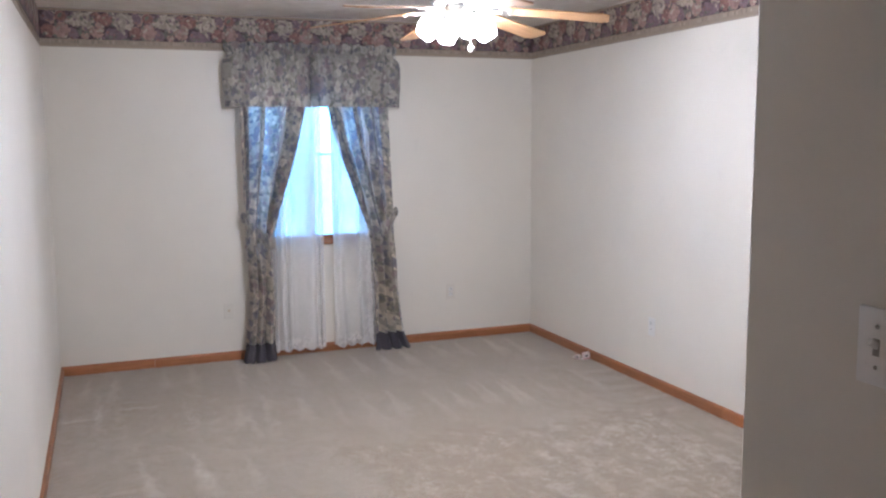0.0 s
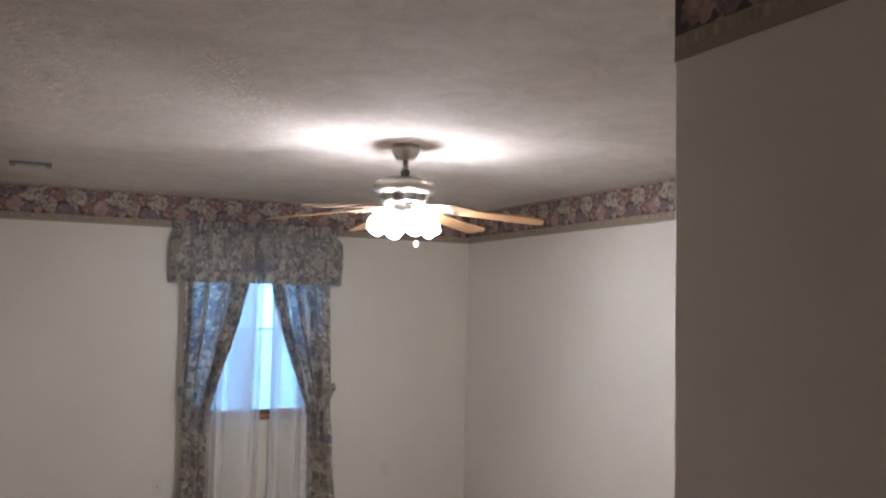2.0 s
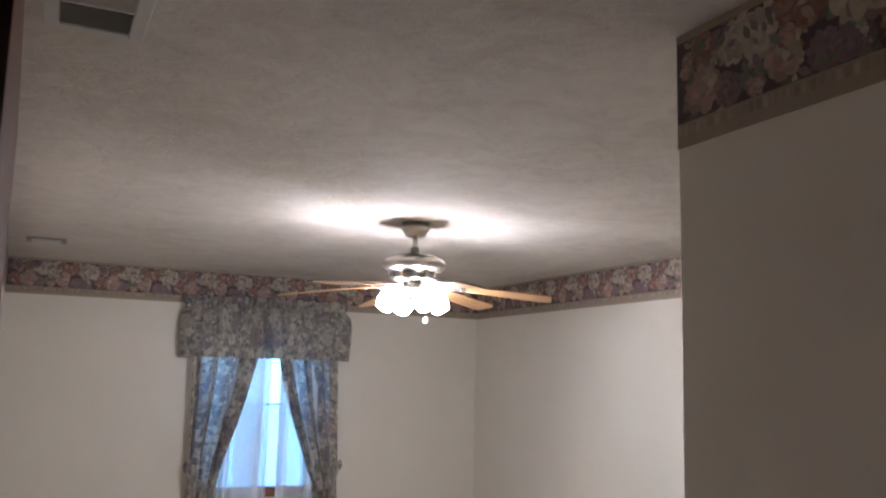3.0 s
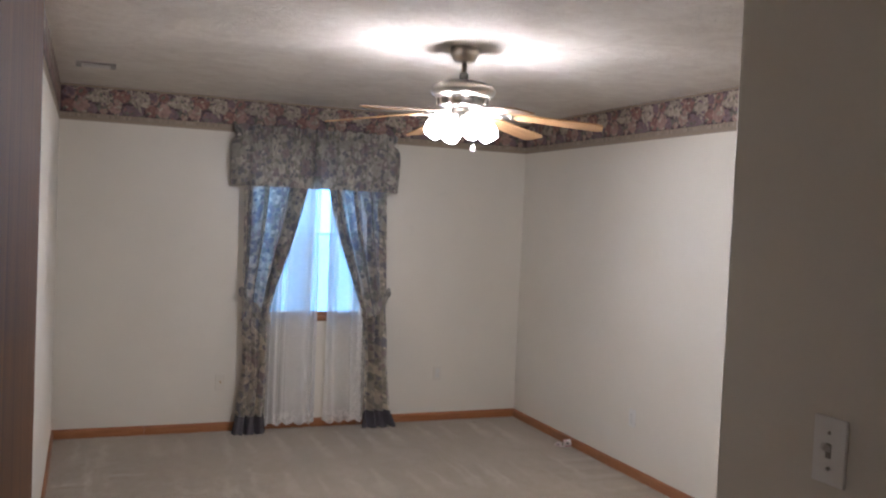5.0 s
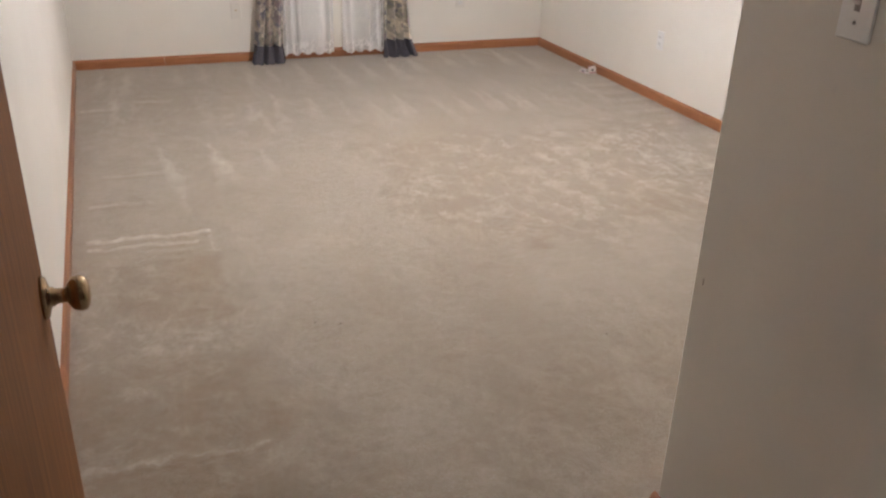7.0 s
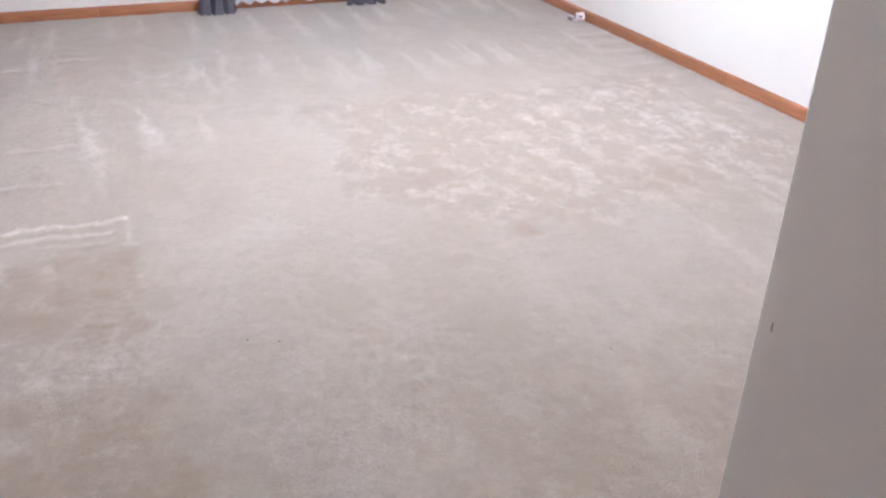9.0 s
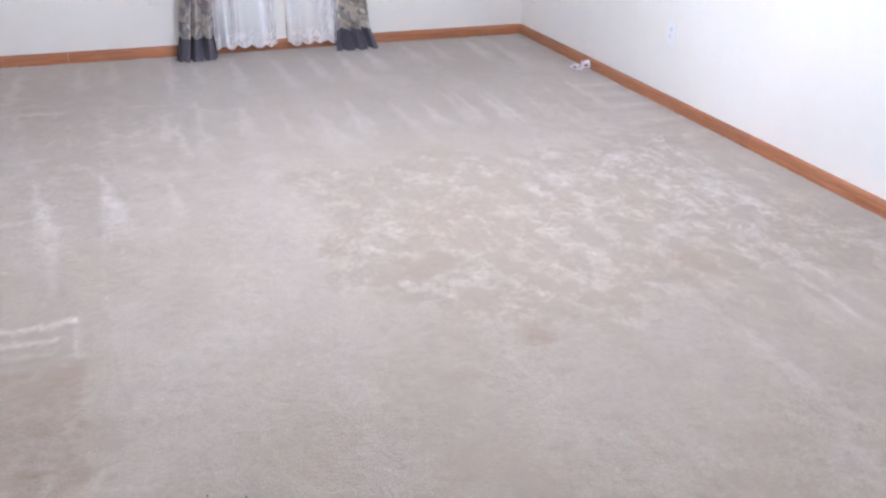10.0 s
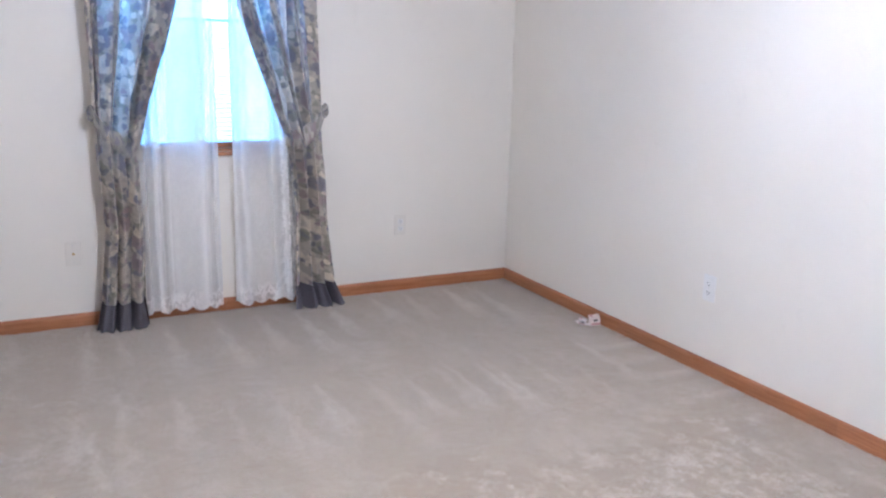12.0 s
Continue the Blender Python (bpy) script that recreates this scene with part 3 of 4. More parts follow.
def border(name, origin, along, length, seed, label):
    """Wallpaper border: plum ground, printed blooms, a dentil strip below. Built in its own plane, then set on the wall."""
    along = Vector(along)
    up = Vector((0, 0, 1))
    out = along.cross(up)
    m = Matrix((along, up, out)).transposed().to_4x4()
    m.translation = Vector(origin) + along * length / 2
    root = structure(new(name), label, "wallpaper border")
    root.matrix_world = m
    half = length / 2
    part("ground", slab(-half, -FH, 0, half, FH, 0.0012), PLUM, root)
    part("stripe", slab(-half, FH, 0, half, FH + 0.017, 0.0016), TAN, root, "tan stripe")
    part("stripe", slab(-half, -FH - 0.052, 0, half, -FH, 0.0016), TAN, root, "tan stripe")
    rng = random.Random(seed)
    bm = bmesh.new()
    level = [0]
    repeat = []
    r2 = random.Random(11)
    for i in range(120):
        repeat.append(("leaf", r2.uniform(0, 0.53), r2.uniform(-FH, FH), r2.uniform(0.018, 0.055), r2.uniform(0, 6.28), r2.choice((4, 4, 4, 3, 0))))
    for i in range(34):
        repeat.append(("bloom", r2.uniform(0, 0.53), r2.uniform(-FH * 0.9, FH * 0.9), r2.uniform(0.009, 0.02), 0, r2.choice((0, 1, 3, 3))))
    for x, y, r, ink in ((0.125, 0.05, 0.036, 3), (0.41, 0.055, 0.034, 2), (0.27, -0.06, 0.035, 3), (0.2, 0.055, 0.036, 2), (0.01, -0.06, 0.036, 3), (0.34, -0.065, 0.026, 1), (0.5, -0.05, 0.04, 3), (0.12, -0.04, 0.045, 2), (0.47, 0.04, 0.045, 2), (0.2, -0.035, 0.055, 1), (0.41, -0.032, 0.05, 1), (0.29, 0.035, 0.048, 0), (0.345, 0.028, 0.058, 0), (0.05, 0.024, 0.064, 0)):
        repeat.append(("bloom", x, y, r, 0, ink))
    for i in range(46):
        repeat.append(("leaf", r2.uniform(0, 0.53), r2.uniform(-FH, FH * 0.8), r2.uniform(0.02, 0.045), r2.uniform(0, 6.28), r2.choice((0, 4, 4, 3, 1))))
    k = -half - rng.uniform(0, 0.5)
    while k < half:
        level[0] = 0
        for kind, x, y, r, a, ink in repeat:
            x += k
            if x - 1.15 * r < -half or x + 1.15 * r > half:
                continue
            if kind == "leaf":
                leaf(bm, x, y, r, a, ink, level)
            else:
                bloom(bm, x, y, r, ink, random.Random(int(1000 * (x - k)) + 7), level)
        k += 0.53
    bmesh.ops.translate(bm, verts=bm.verts, vec=(0, 0, 0.0012))
    tagged(part("printed_flowers", bm, INK, root, "cream, pink and red roses with sage leaves"), kind="stuff")
    bm = bmesh.new()
    n = int(length / 0.018)
    for i in range(n):
        x = -half + (i + 0.5) * length / n
        box(bm, x - 0.0055, -FH - 0.026, 0.001, x + 0.0055, -FH - 0.006, 0.0022)
    box(bm, -half, -FH - 0.052, 0.001, half, -FH - 0.043, 0.0024)
    for f in bm.faces:
        f.material_index = 0
    tagged(part("dentils", bm, INK[5], root), kind="stuff")


def borders():
    z = H - 0.017 - FH - 0.002
    border("border_back", (XL, YB, z), (1, 0, 0), XR - XL, 1, "floral wallpaper border of roses on plum")
    border("border_right", (XR, YB - 0.003, z), (0, -1, 0), YB - NY - 0.003, 2, "floral wallpaper border of roses on plum")
    border("border_left", (XL + SKEW * (YB - DY1), DY1, z), Vector((-SKEW, 1, 0)).normalized(), YB - DY1 - 0.003, 3, "floral wallpaper border of roses on plum")
    border("border_entry", (NX, NY, z), (0, -1, 0), NY - DY1, 4, "floral wallpaper border with a dentil edge")
    border("border_near", (XR - 0.003, NY, z), (-1, 0, 0), XR - NX - 0.003, 5, "floral wallpaper border of roses on plum")


# ---- window and what hangs before it ----
def window():
    root = empty("window_1", "double-hung window with oak casing, bright daylight behind", "window", ((WX0 + WX1) / 2, YB, WZ0), kind="structure")
    ox, oz = root.location.x, root.location.z
    w, h = (WX1 - WX0) / 2, WZ1 - WZ0

    def piece(name, mat, *b, bevel=0.003, parent=None, label=""):
        return part(name, slab(*b, bevel=bevel), mat, parent or root, label)
    fr = piece("window_frame", OAK_Z, -w, 0, 0, -w + 0.025, 0.15, h, label="brown oak jamb")
    piece("window_frame", OAK_Z, w - 0.025, 0, 0, w, 0.15, h)
    piece("window_frame", OAK_X, -w + 0.025, 0, h - 0.025, w - 0.025, 0.15, h)
    piece("window_frame", OAK_X, -w + 0.025, 0, -0.002, w - 0.025, 0.15, 0.014)
    piece("casing", OAK_Z, -w - 0.055, -0.016, -0.0, -w + 0.006, -0.001, h + 0.055)
    piece("casing", OAK_Z, w - 0.006, -0.016, -0.0, w + 0.055, -0.001, h + 0.055)
    piece("casing", OAK_X, -w + 0.006, -0.016, h - 0.006, w - 0.006, -0.001, h + 0.055)
    piece("window_sill", OAK_X, -w - 0.07, -0.026, -0.02, w + 0.07, -0.001, 0.0, bevel=0.005, label="brown oak sill")
    mid = 0.635
    for z0, z1, y in ((0.014, mid + 0.006, 0.06), (mid - 0.006, h - 0.025, 0.095)):
        for k, b in enumerate(((-w + 0.025, z0, -w + 0.055, z1), (w - 0.055, z0, w - 0.025, z1), (-w + 0.055, z0, w - 0.055, z0 + (0.026 if z0 < 0.1 else 0.006)), (-w + 0.055, z1 - 0.006, w - 0.055, z1))):
            piece("sash", OAK_X if k == 2 and z0 < 0.1 else SASH, b[0], y, b[1], b[2], y + 0.03, b[3])
        pane = piece("pane", GLASS, -w + 0.056, y + 0.012, z0 + (0.027 if z0 < 0.1 else 0.007), w - 0.056, y + 0.016, z1 - 0.007, bevel=0)
        pane.visible_shadow = False
    for i in range(26):
        z = 0.05 + i * 0.0225
        part("blind_slat", slab(-w + 0.03, 0.028, z, w - 0.03, 0.052, z + 0.002), SASH, root)
    part("insect_screen", slab(-w + 0.03, 0.134, 0.016, w - 0.03, 0.136, mid), SCREEN, root, "fine grey insect screen over the lower sash")


CY = YB - 0.075    # plane in which the drapes hang


def drape(name, edges, label, fabric, folds, seed, ties=None):
    """A pleated drape between two edge curves from floor to rod; a dark ruffle closes its foot."""
    lo, hi = edges
    top = 2.17
    rng = random.Random(seed)
    ph = [rng.uniform(0, 6.28) for _ in range(4)]

    def point(u, z, extra=0.0):
        x0, x1 = lerp_table(lo, z), lerp_table(hi, z)
        width = x1 - x0
        amp = 0.022 + 0.014 * max(0.0, min(1.0, (0.5 - width) / 0.35))
        amp *= (1 + extra) * (1.0 + 0.35 * max(0.0, min(1.0, (0.85 - z) / 0.15)))
        wob = 0.10 * math.sin(2.2 * z + ph[0])
        s = 2.6 * abs(math.sin(math.pi * (folds * u + wob) + ph[1])) ** 0.62 - 1.05 + 0.3 * math.sin(2 * math.pi * (folds * 1.7 * u - wob * 1.6) + ph[2])
        pinch = math.exp(-((z - 0.9) / 0.1) ** 2)
        bell = 0.018 * math.sin(math.pi * u) + 0.03 * pinch * math.sin(math.pi * u)
        return Vector((x0 + width * (u + 0.02 * math.sin(2 * math.pi * folds * u + ph[3])), CY - bell - amp * (1 - 0.3 * pinch) * s, z))
    root = empty(name, label, "curtain", (lerp_table(lo, 0), CY, 0), "floral drapes at the window")
    loc = root.location
    z_hem = 0.15
    part("panel", sheet(lambda u, v: point(u, z_hem + (top - z_hem) * v) - loc, 110, 70, lambda u, v: (seed + (u - 0.5) * fabric * 1.75 * (lerp_table(hi, z_hem + (top - z_hem) * v) - lerp_table(lo, z_hem + (top - z_hem) * v)), v * (top - z_hem))), CLOTH, root, "", True)
    # where a deep fold lies double the cloth lets no light through
    for c, d in (((0.30, 0.39), (0.08, 0.17)) if ties[0] < ties[1] else ((0.40, 0.50), (0.70, 0.78))):
        part("fold", sheet(lambda u, v: point(c + (d - c) * u, 0.87 + (top - 0.87) * v) - loc + Vector((0, -0.006 - 0.012 * math.sin(math.pi * u), 0)), 12, 50, lambda u, v: (seed + 5 + c + u * 0.08, v * 1.3)), VALCLOTH, root, "doubled fold of the drape", True)
    a, b = (0.70, 1.0) if ties[0] < ties[1] else (0.0, 0.24)
    part("edge_band", sheet(lambda u, v: point(a + (b - a) * u, 0.87 + (top - 0.87) * v) - loc + Vector((0, 0.006, 0)), 30, 50, lambda u, v: (seed + 3 + u * 0.3, v * 1.3)), VALCLOTH, root, "doubled edge of the drape", True)
    part("hem", sheet(lambda u, v: point(u, FZ + 0.004 + (z_hem - 0.024) * v, -0.45 * (1 - v)) - loc + Vector((0, -0.004 - 0.05 * (1 - v), 0.004 * math.sin(40 * u) * (1 - v))), 110, 8), HEM, root, "dark slate ruffled hem", True)
    # tieback: a band slung from a hook at the outer edge round the drape
    out_x, in_x, hook_z, low_z = ties

    def band(u, v):
        x = out_x + (in_x - out_x) * u
        z = hook_z + (low_z - hook_z) * (u ** 0.75) - 0.02 * math.sin(math.pi * u)
        puff = 0.062 * math.sin(math.pi * min(1.0, u * 0.92 + 0.08)) + 0.01
        return Vector((x, CY - puff - 0.012 * math.sin(math.pi * v), z + (v - 0.5) * (0.068 + 0.03 * math.sin(math.pi * u) + 0.01 * u) + 0.004 * math.sin(30 * u))) - loc
    tie = thicken(part("tieback", sheet(band, 36, 8, lambda u, v: (u * 0.35, v * 0.07 + seed)), VALCLOTH, root, "gathered tieback band of the same floral cotton", True), 0.006)

    sign = 1 if out_x > in_x else -1

    def ruffle(u, v):
        a = 2 * math.pi * u
        r = 0.008 + 0.028 * v
        return Vector((out_x - sign * 0.01 + sign * 0.02 * v + r * 0.55 * math.cos(a), CY - 0.02 - 0.02 * v + 0.004 * math.sin(5 * a), hook_z + 0.02 * v + r * math.sin(a) * 1.05)) - loc
    thicken(part("ruffle", sheet(ruffle, 30, 6, lambda u, v: (u * 0.2, v * 0.05 + seed)), VALCLOTH, tie, "ruffled end of the tieback", True), 0.004)


def valance():
    root = empty("valance", "gathered floral valance with a deep pleat in the middle", "valance", (1.5, YB, 1.8))
    loc = root.location
    x0, x1, yf = 0.884, 2.112, YB - 0.135
    mid = 1.455

    def panel(a, b, seed, left):
        rng = random.Random(seed)
        ph = [rng.uniform(0, 6.28) for _ in range(3)]
        back = 0.06

        def fn(u, v):
            total = back + (b - a)
            s = u * total
            if left:
                x, y = (a, YB - 0.006 - s) if s < back else (a + s - back, yf)
            else:
                x, y = (a + s, yf) if s < b - a else (b, YB - 0.006 - back + s - (b - a))
            z = 1.812 + (2.246 - 1.812) * v
            low = 1 - v
            # the ends turn back to the wall in a soft puff
            near = min(x - x0, x1 - x)
            turn = max(0.0, 1 - near / 0.10)
            if s > back if left else s < b - a:
                y += (0.135 - 0.006 - back) * turn ** 2.2
            pleat = math.exp(-(((x - mid - 0.01 * low) / (0.012 + 0.02 * low)) ** 2))
            head = max(0.0, (z - 2.175) / 0.07)
            swell = 0.034 * math.sin(math.pi * min(1, low * 0.95)) * (z < 2.175) + 0.014 * low
            rod = 0.016 * math.exp(-((z - 2.172) / 0.014) ** 2)
            f = 0.011 * math.sin(2 * math.pi * s * 9 + ph[0] + 0.9 * math.sin(5 * v)) * (0.45 + 0.55 * low)
            f += 0.007 * math.sin(2 * math.pi * s * 27 + ph[1]) * (v ** 2)
            f += 0.012 * head * math.sin(2 * math.pi * s * 21 + ph[2])
            seam = 0.014 * math.exp(-(((near - 0.095) / 0.012) ** 2)) * low
            sway = (-1 if left else 1) * turn * (0.016 * math.sin(math.pi * min(1, low * 1.1)) + 0.012 * low - 0.03 * math.exp(-((z - 2.172) / 0.03) ** 2))
            return Vector((x + sway, y - swell * (1 - 0.6 * turn) + rod + f * (1 - turn) + seam + 0.062 * pleat * min(1, 2.2 * low), z + 0.006 * math.sin(2 * math.pi * s * 11 + ph[1]) * head)) - loc
        return sheet(fn, 150, 34, lambda u, v: (seed * 0.77 + u * 0.95, v * 0.46))
    part("panel", panel(x0, mid + 0.004, 2, True), VALCLOTH, root, "", True)
    part("panel", panel(mid + 0.004, x1, 3, False), VALCLOTH, root, "", True)
    bm = lathe(bmesh.new(), [(0.008, -0.6), (0.008, 0.6)], 12, Matrix.Translation((0, -0.09, 0.37)) @ pose(0, 0, 0, 0, 90, 0))
    part("rod", bm, VENT, root, "white curtain rod")


def lace_panel(name, x0, x1, seed):
    rng = random.Random(seed)
    ph = [rng.uniform(0, 6.28) for _ in range(3)]
    y = YB - 0.074
    root = empty(name, "sheer white lace panel with a scalloped foot", "lace curtain", (x0, y, 0.09), "lace panels at the window")
    loc = root.location
    width = x1 - x0

    def fold(u, z):
        x = u * width + 0.012 * math.sin(1.9 * z + ph[0])
        a = 2 * math.pi * x / 0.165 + ph[1] + 1.5 * math.sin(2 * math.pi * x / 0.31 + ph[2])
        return (2.4 * abs(math.sin(a / 2)) ** 0.8 - 1.5) * (0.75 + 0.3 * math.sin(2 * math.pi * x / 0.23 + ph[0])) + 0.2 * math.sin(2.7 * a + ph[2] + z), a

    def fn(u, v):
        scallop = 0.02 * abs(math.sin(math.pi * u * width / 0.08 + ph[0]))
        z0 = 0.078 - scallop
        z = z0 + (2.16 - z0) * v
        return Vector((x0 + width * u, y - 0.027 * fold(u, z)[0], z)) - loc
    nu, nv = 120, 60
    ob = part("sheer", sheet(fn, nu, nv, lambda u, v: (seed + u * width * 1.6, v * 2.06)), LACE, root, "", True)
    me = ob.data
    edging, gather = [], []
    for vert in me.vertices:
        p = vert.co + loc
        u = (p.x - x0) / width
        near = min(p.z - 0.06, (x1 - p.x) if seed == 2 else 0.3)
        edging.append(max(0.0, min(1.0, (0.10 - near) / 0.03)))
        # cloth running edge-on to the room lies thicker
        s, a = fold(u, p.z)
        gather.append(0.5 + 0.5 * math.sin(a * 0.93 + 0.7) + 0.25 * math.sin(2.1 * a + ph[0]))
    me.attributes.new("edging", "FLOAT", "POINT").data.foreach_set("value", edging)
    me.attributes.new("gather", "FLOAT", "POINT").data.foreach_set("value", gather)


def curtains():
    drape("floral_drape", ([(0, 0.905), (0.15, 0.945), (0.5, 0.985), (0.9, 0.968), (1.81, 0.952), (2.2, 0.95)],
                           [(0, 1.165), (0.15, 1.155), (0.52, 1.171), (0.84, 1.163), (1.1, 1.225), (1.33, 1.305), (1.54, 1.365), (1.81, 1.43), (2.2, 1.5)]),
          "taupe floral drape tied back beside the window", 0.95, 3.3, 1, (0.972, 1.18, 1.03, 0.86))
    drape("floral_drape", ([(0, 1.88), (0.15, 1.888), (0.51, 1.9), (0.9, 1.872), (1.23, 1.752), (1.53, 1.645), (1.82, 1.575), (2.2, 1.51)],
                           [(0, 2.17), (0.15, 2.11), (0.51, 2.066), (0.95, 2.048), (1.81, 2.02), (2.2, 2.02)]),
          "taupe floral drape tied back beside the window", 0.95, 3.3, 4, (2.06, 1.87, 1.03, 0.9))
    lace_panel("lace_curtain", 1.16, 1.532, 1)
    lace_panel("lace_curtain", 1.604, 1.93, 2)
    valance()


# ---- ceiling fan ----
def fan():
    fx, fy = 1.564, 3.65
    root = empty("ceiling_fan", "pewter ceiling fan with oak blades and lit tulip shades", "ceiling fan", (fx, fy, H))
    part("canopy", lathe(bmesh.new(), [(0.066, 0), (0.066, -0.03), (0.062, -0.038), (0.05, -0.062), (0.034, -0.07), (0.0, -0.07)], 40), PEWTER, root, "", True)
    rod = part("downrod", lathe(bmesh.new(), [(0.0, -0.06), (0.0125, -0.06), (0.0125, -0.145), (0.0, -0.145)], 24), PEWTER, root, "", True)
    part("coupling", lathe(bmesh.new(), [(0.0, -0.115), (0.014, -0.115), (0.02, -0.122), (0.021, -0.134), (0.018, -0.15), (0.022, -0.16), (0.0, -0.16)], 24), COUPLING, rod, "dark ball coupling", True)
    part("motor", lathe(bmesh.new(), [(0.0, -0.152), (0.05, -0.153), (0.105, -0.162), (0.138, -0.176), (0.151, -0.194), (0.151, -0.208), (0.143, -0.222), (0.128, -0.232), (0.118, -0.234), (0.112, -0.23), (0.0, -0.23)], 56), PEWTER, root, "pewter motor housing", True)
    bm = bmesh.new()
    lathe(bm, [(0.1, -0.23), (0.1, -0.27), (0.0, -0.271)], 40)
    vent = part("vented_bowl", bm, PEWTER, root, "pewter bowl behind the vents", True)
    bm = lathe(bmesh.new(), [(0.124, -0.231), (0.127, -0.236), (0.122, -0.24), (0.118, -0.236)], 40)
    lathe(bm, [(0.112, -0.262), (0.114, -0.267), (0.104, -0.278), (0.09, -0.284), (0.0, -0.286)], 40)
    part("vented_rim", bm, PEWTER, vent, "", True)
    for i in range(12):
        bm = slab(-0.005, -0.009, -0.017, 0.005, 0.009, 0.017, bevel=0.002)
        bmesh.ops.transform(bm, matrix=pose(0, 0, 0, 0, 0, i * 30 + 8) @ Matrix.Translation((0.115, 0, -0.25)) @ pose(0, 0, 0, 0, 14, 0), verts=bm.verts)
        part("vent_bar", bm, PEWTER, vent)
    part("switch_housing", lathe(bmesh.new(), [(0.0, -0.285), (0.05, -0.286), (0.056, -0.30), (0.05, -0.335), (0.035, -0.36), (0.02, -0.375), (0.0, -0.378)], 32), PEWTER, root, "", True)
    # six blades, each on its iron
    for i in range(6):
        a = BLADE_TURN + 60 * i
        pl = pose(0, 0, 0, 0, 0, a) @ Matrix.Translation((0, 0, -0.288)) @ pose(0, 0, 0, -9, 6.0, 0)
        bm = bmesh.new()
        n = 14
        pts = []
        for j in range(n + 1):
            k = j / n
            x = 0.19 + 0.465 * k
            w = 0.047 + 0.012 * k
            if k > 0.95:
                w *= 1 - 0.3 * ((k - 0.95) / 0.05) ** 2
            pts.append((x, w))
        up = [bm.verts.new((x, w, 0.003)) for x, w in pts] + [bm.verts.new((x, -w, 0.003)) for x, w in pts[::-1]]
        dn = [bm.verts.new((v.co.x, v.co.y, -0.003)) for v in up]
        bm.faces.new(up), bm.faces.new(dn[::-1])
        for j in range(len(up)):
            q = (j + 1) % len(up)
            bm.faces.new((up[j], dn[j], dn[q], up[q]))
        bmesh.ops.recalc_face_normals(bm, faces=bm.faces)
        bl = part("blade", bm, BLADE, root, "honey oak blade")
        bl.matrix_local = pl
        bm = bmesh.new()
        box(bm, 0.09, -0.012, -0.012, 0.2, 0.012, -0.004, bevel=0.002)
        box(bm, 0.19, -0.035, -0.0075, 0.25, 0.035, -0.0035, bevel=0.0015)
        for sy in (-0.022, 0, 0.022):
            lathe(bm, [(0.006, -0.011), (0.006, -0.006)], 10, Matrix.Translation((0.232, sy, 0)))
        part("blade_iron", bm, PEWTER, bl, "pewter blade iron")
    # four tulip shades on curved arms
    prof = [(0.018, 0.0), (0.022, -0.008), (0.03, -0.014), (0.043, -0.033), (0.052, -0.055), (0.054, -0.078), (0.047, -0.102), (0.039, -0.12), (0.036, -0.122), (0.034, -0.116)]
    for i in range(4):
        a = SHADE_TURN + 90 * i
        m = pose(0, 0, 0, 0, 0, a)
        bm = bmesh.new()
        lathe(bm, [(0.0, 0.0), (0.011, 0.0), (0.011, 0.07), (0.0, 0.07)], 12, m @ Matrix.Translation((0.035, 0, -0.308)) @ pose(0, 0, 0, 0, 100, 0))
        lathe(bm, [(0.0, 0.012), (0.02, 0.012), (0.026, -0.004), (0.02, -0.016), (0.0, -0.016)], 18, m @ Matrix.Translation((0.088, 0, -0.32)) @ pose(0, 0, 0, 0, -34, 0))
        arm = part("lamp_arm", bm, PEWTER, root, "", True)
        bm = lathe(bmesh.new(), prof, 28, m @ Matrix.Translation((0.092, 0, -0.326)) @ pose(0, 0, 0, 0, -34, 0) @ Matrix.Scale(0.9, 4))
        part("shade", bm, SHADE, arm, "lit frosted glass tulip shade", True)
        bm = lathe(bmesh.new(), [(0.0, -0.062), (0.012, -0.064), (0.024, -0.075), (0.031, -0.095), (0.028, -0.11), (0.016, -0.119), (0.0, -0.121)], 20, m @ Matrix.Translation((0.092, 0, -0.326)) @ pose(0, 0, 0, 0, -34, 0) @ Matrix.Scale(0.9, 4))
        part("bulb", bm, BULB, arm, "bright round bulb", True)
    bm = lathe(bmesh.new(), [(0.0012, -0.376), (0.0012, -0.452)], 8, Matrix.Translation((0.055, -0.021, 0)))
    lathe(bm, [(0.0, -0.45), (0.006, -0.452), (0.011, -0.462), (0.012, -0.47), (0.007, -0.479), (0.0, -0.481)], 16, Matrix.Translation((0.055, -0.021, 0)))
    part("pull_chain", bm, PLATE, root, "pull chain with a white knob", True)


BLADE_TURN, SHADE_TURN = 30.0, -2.0


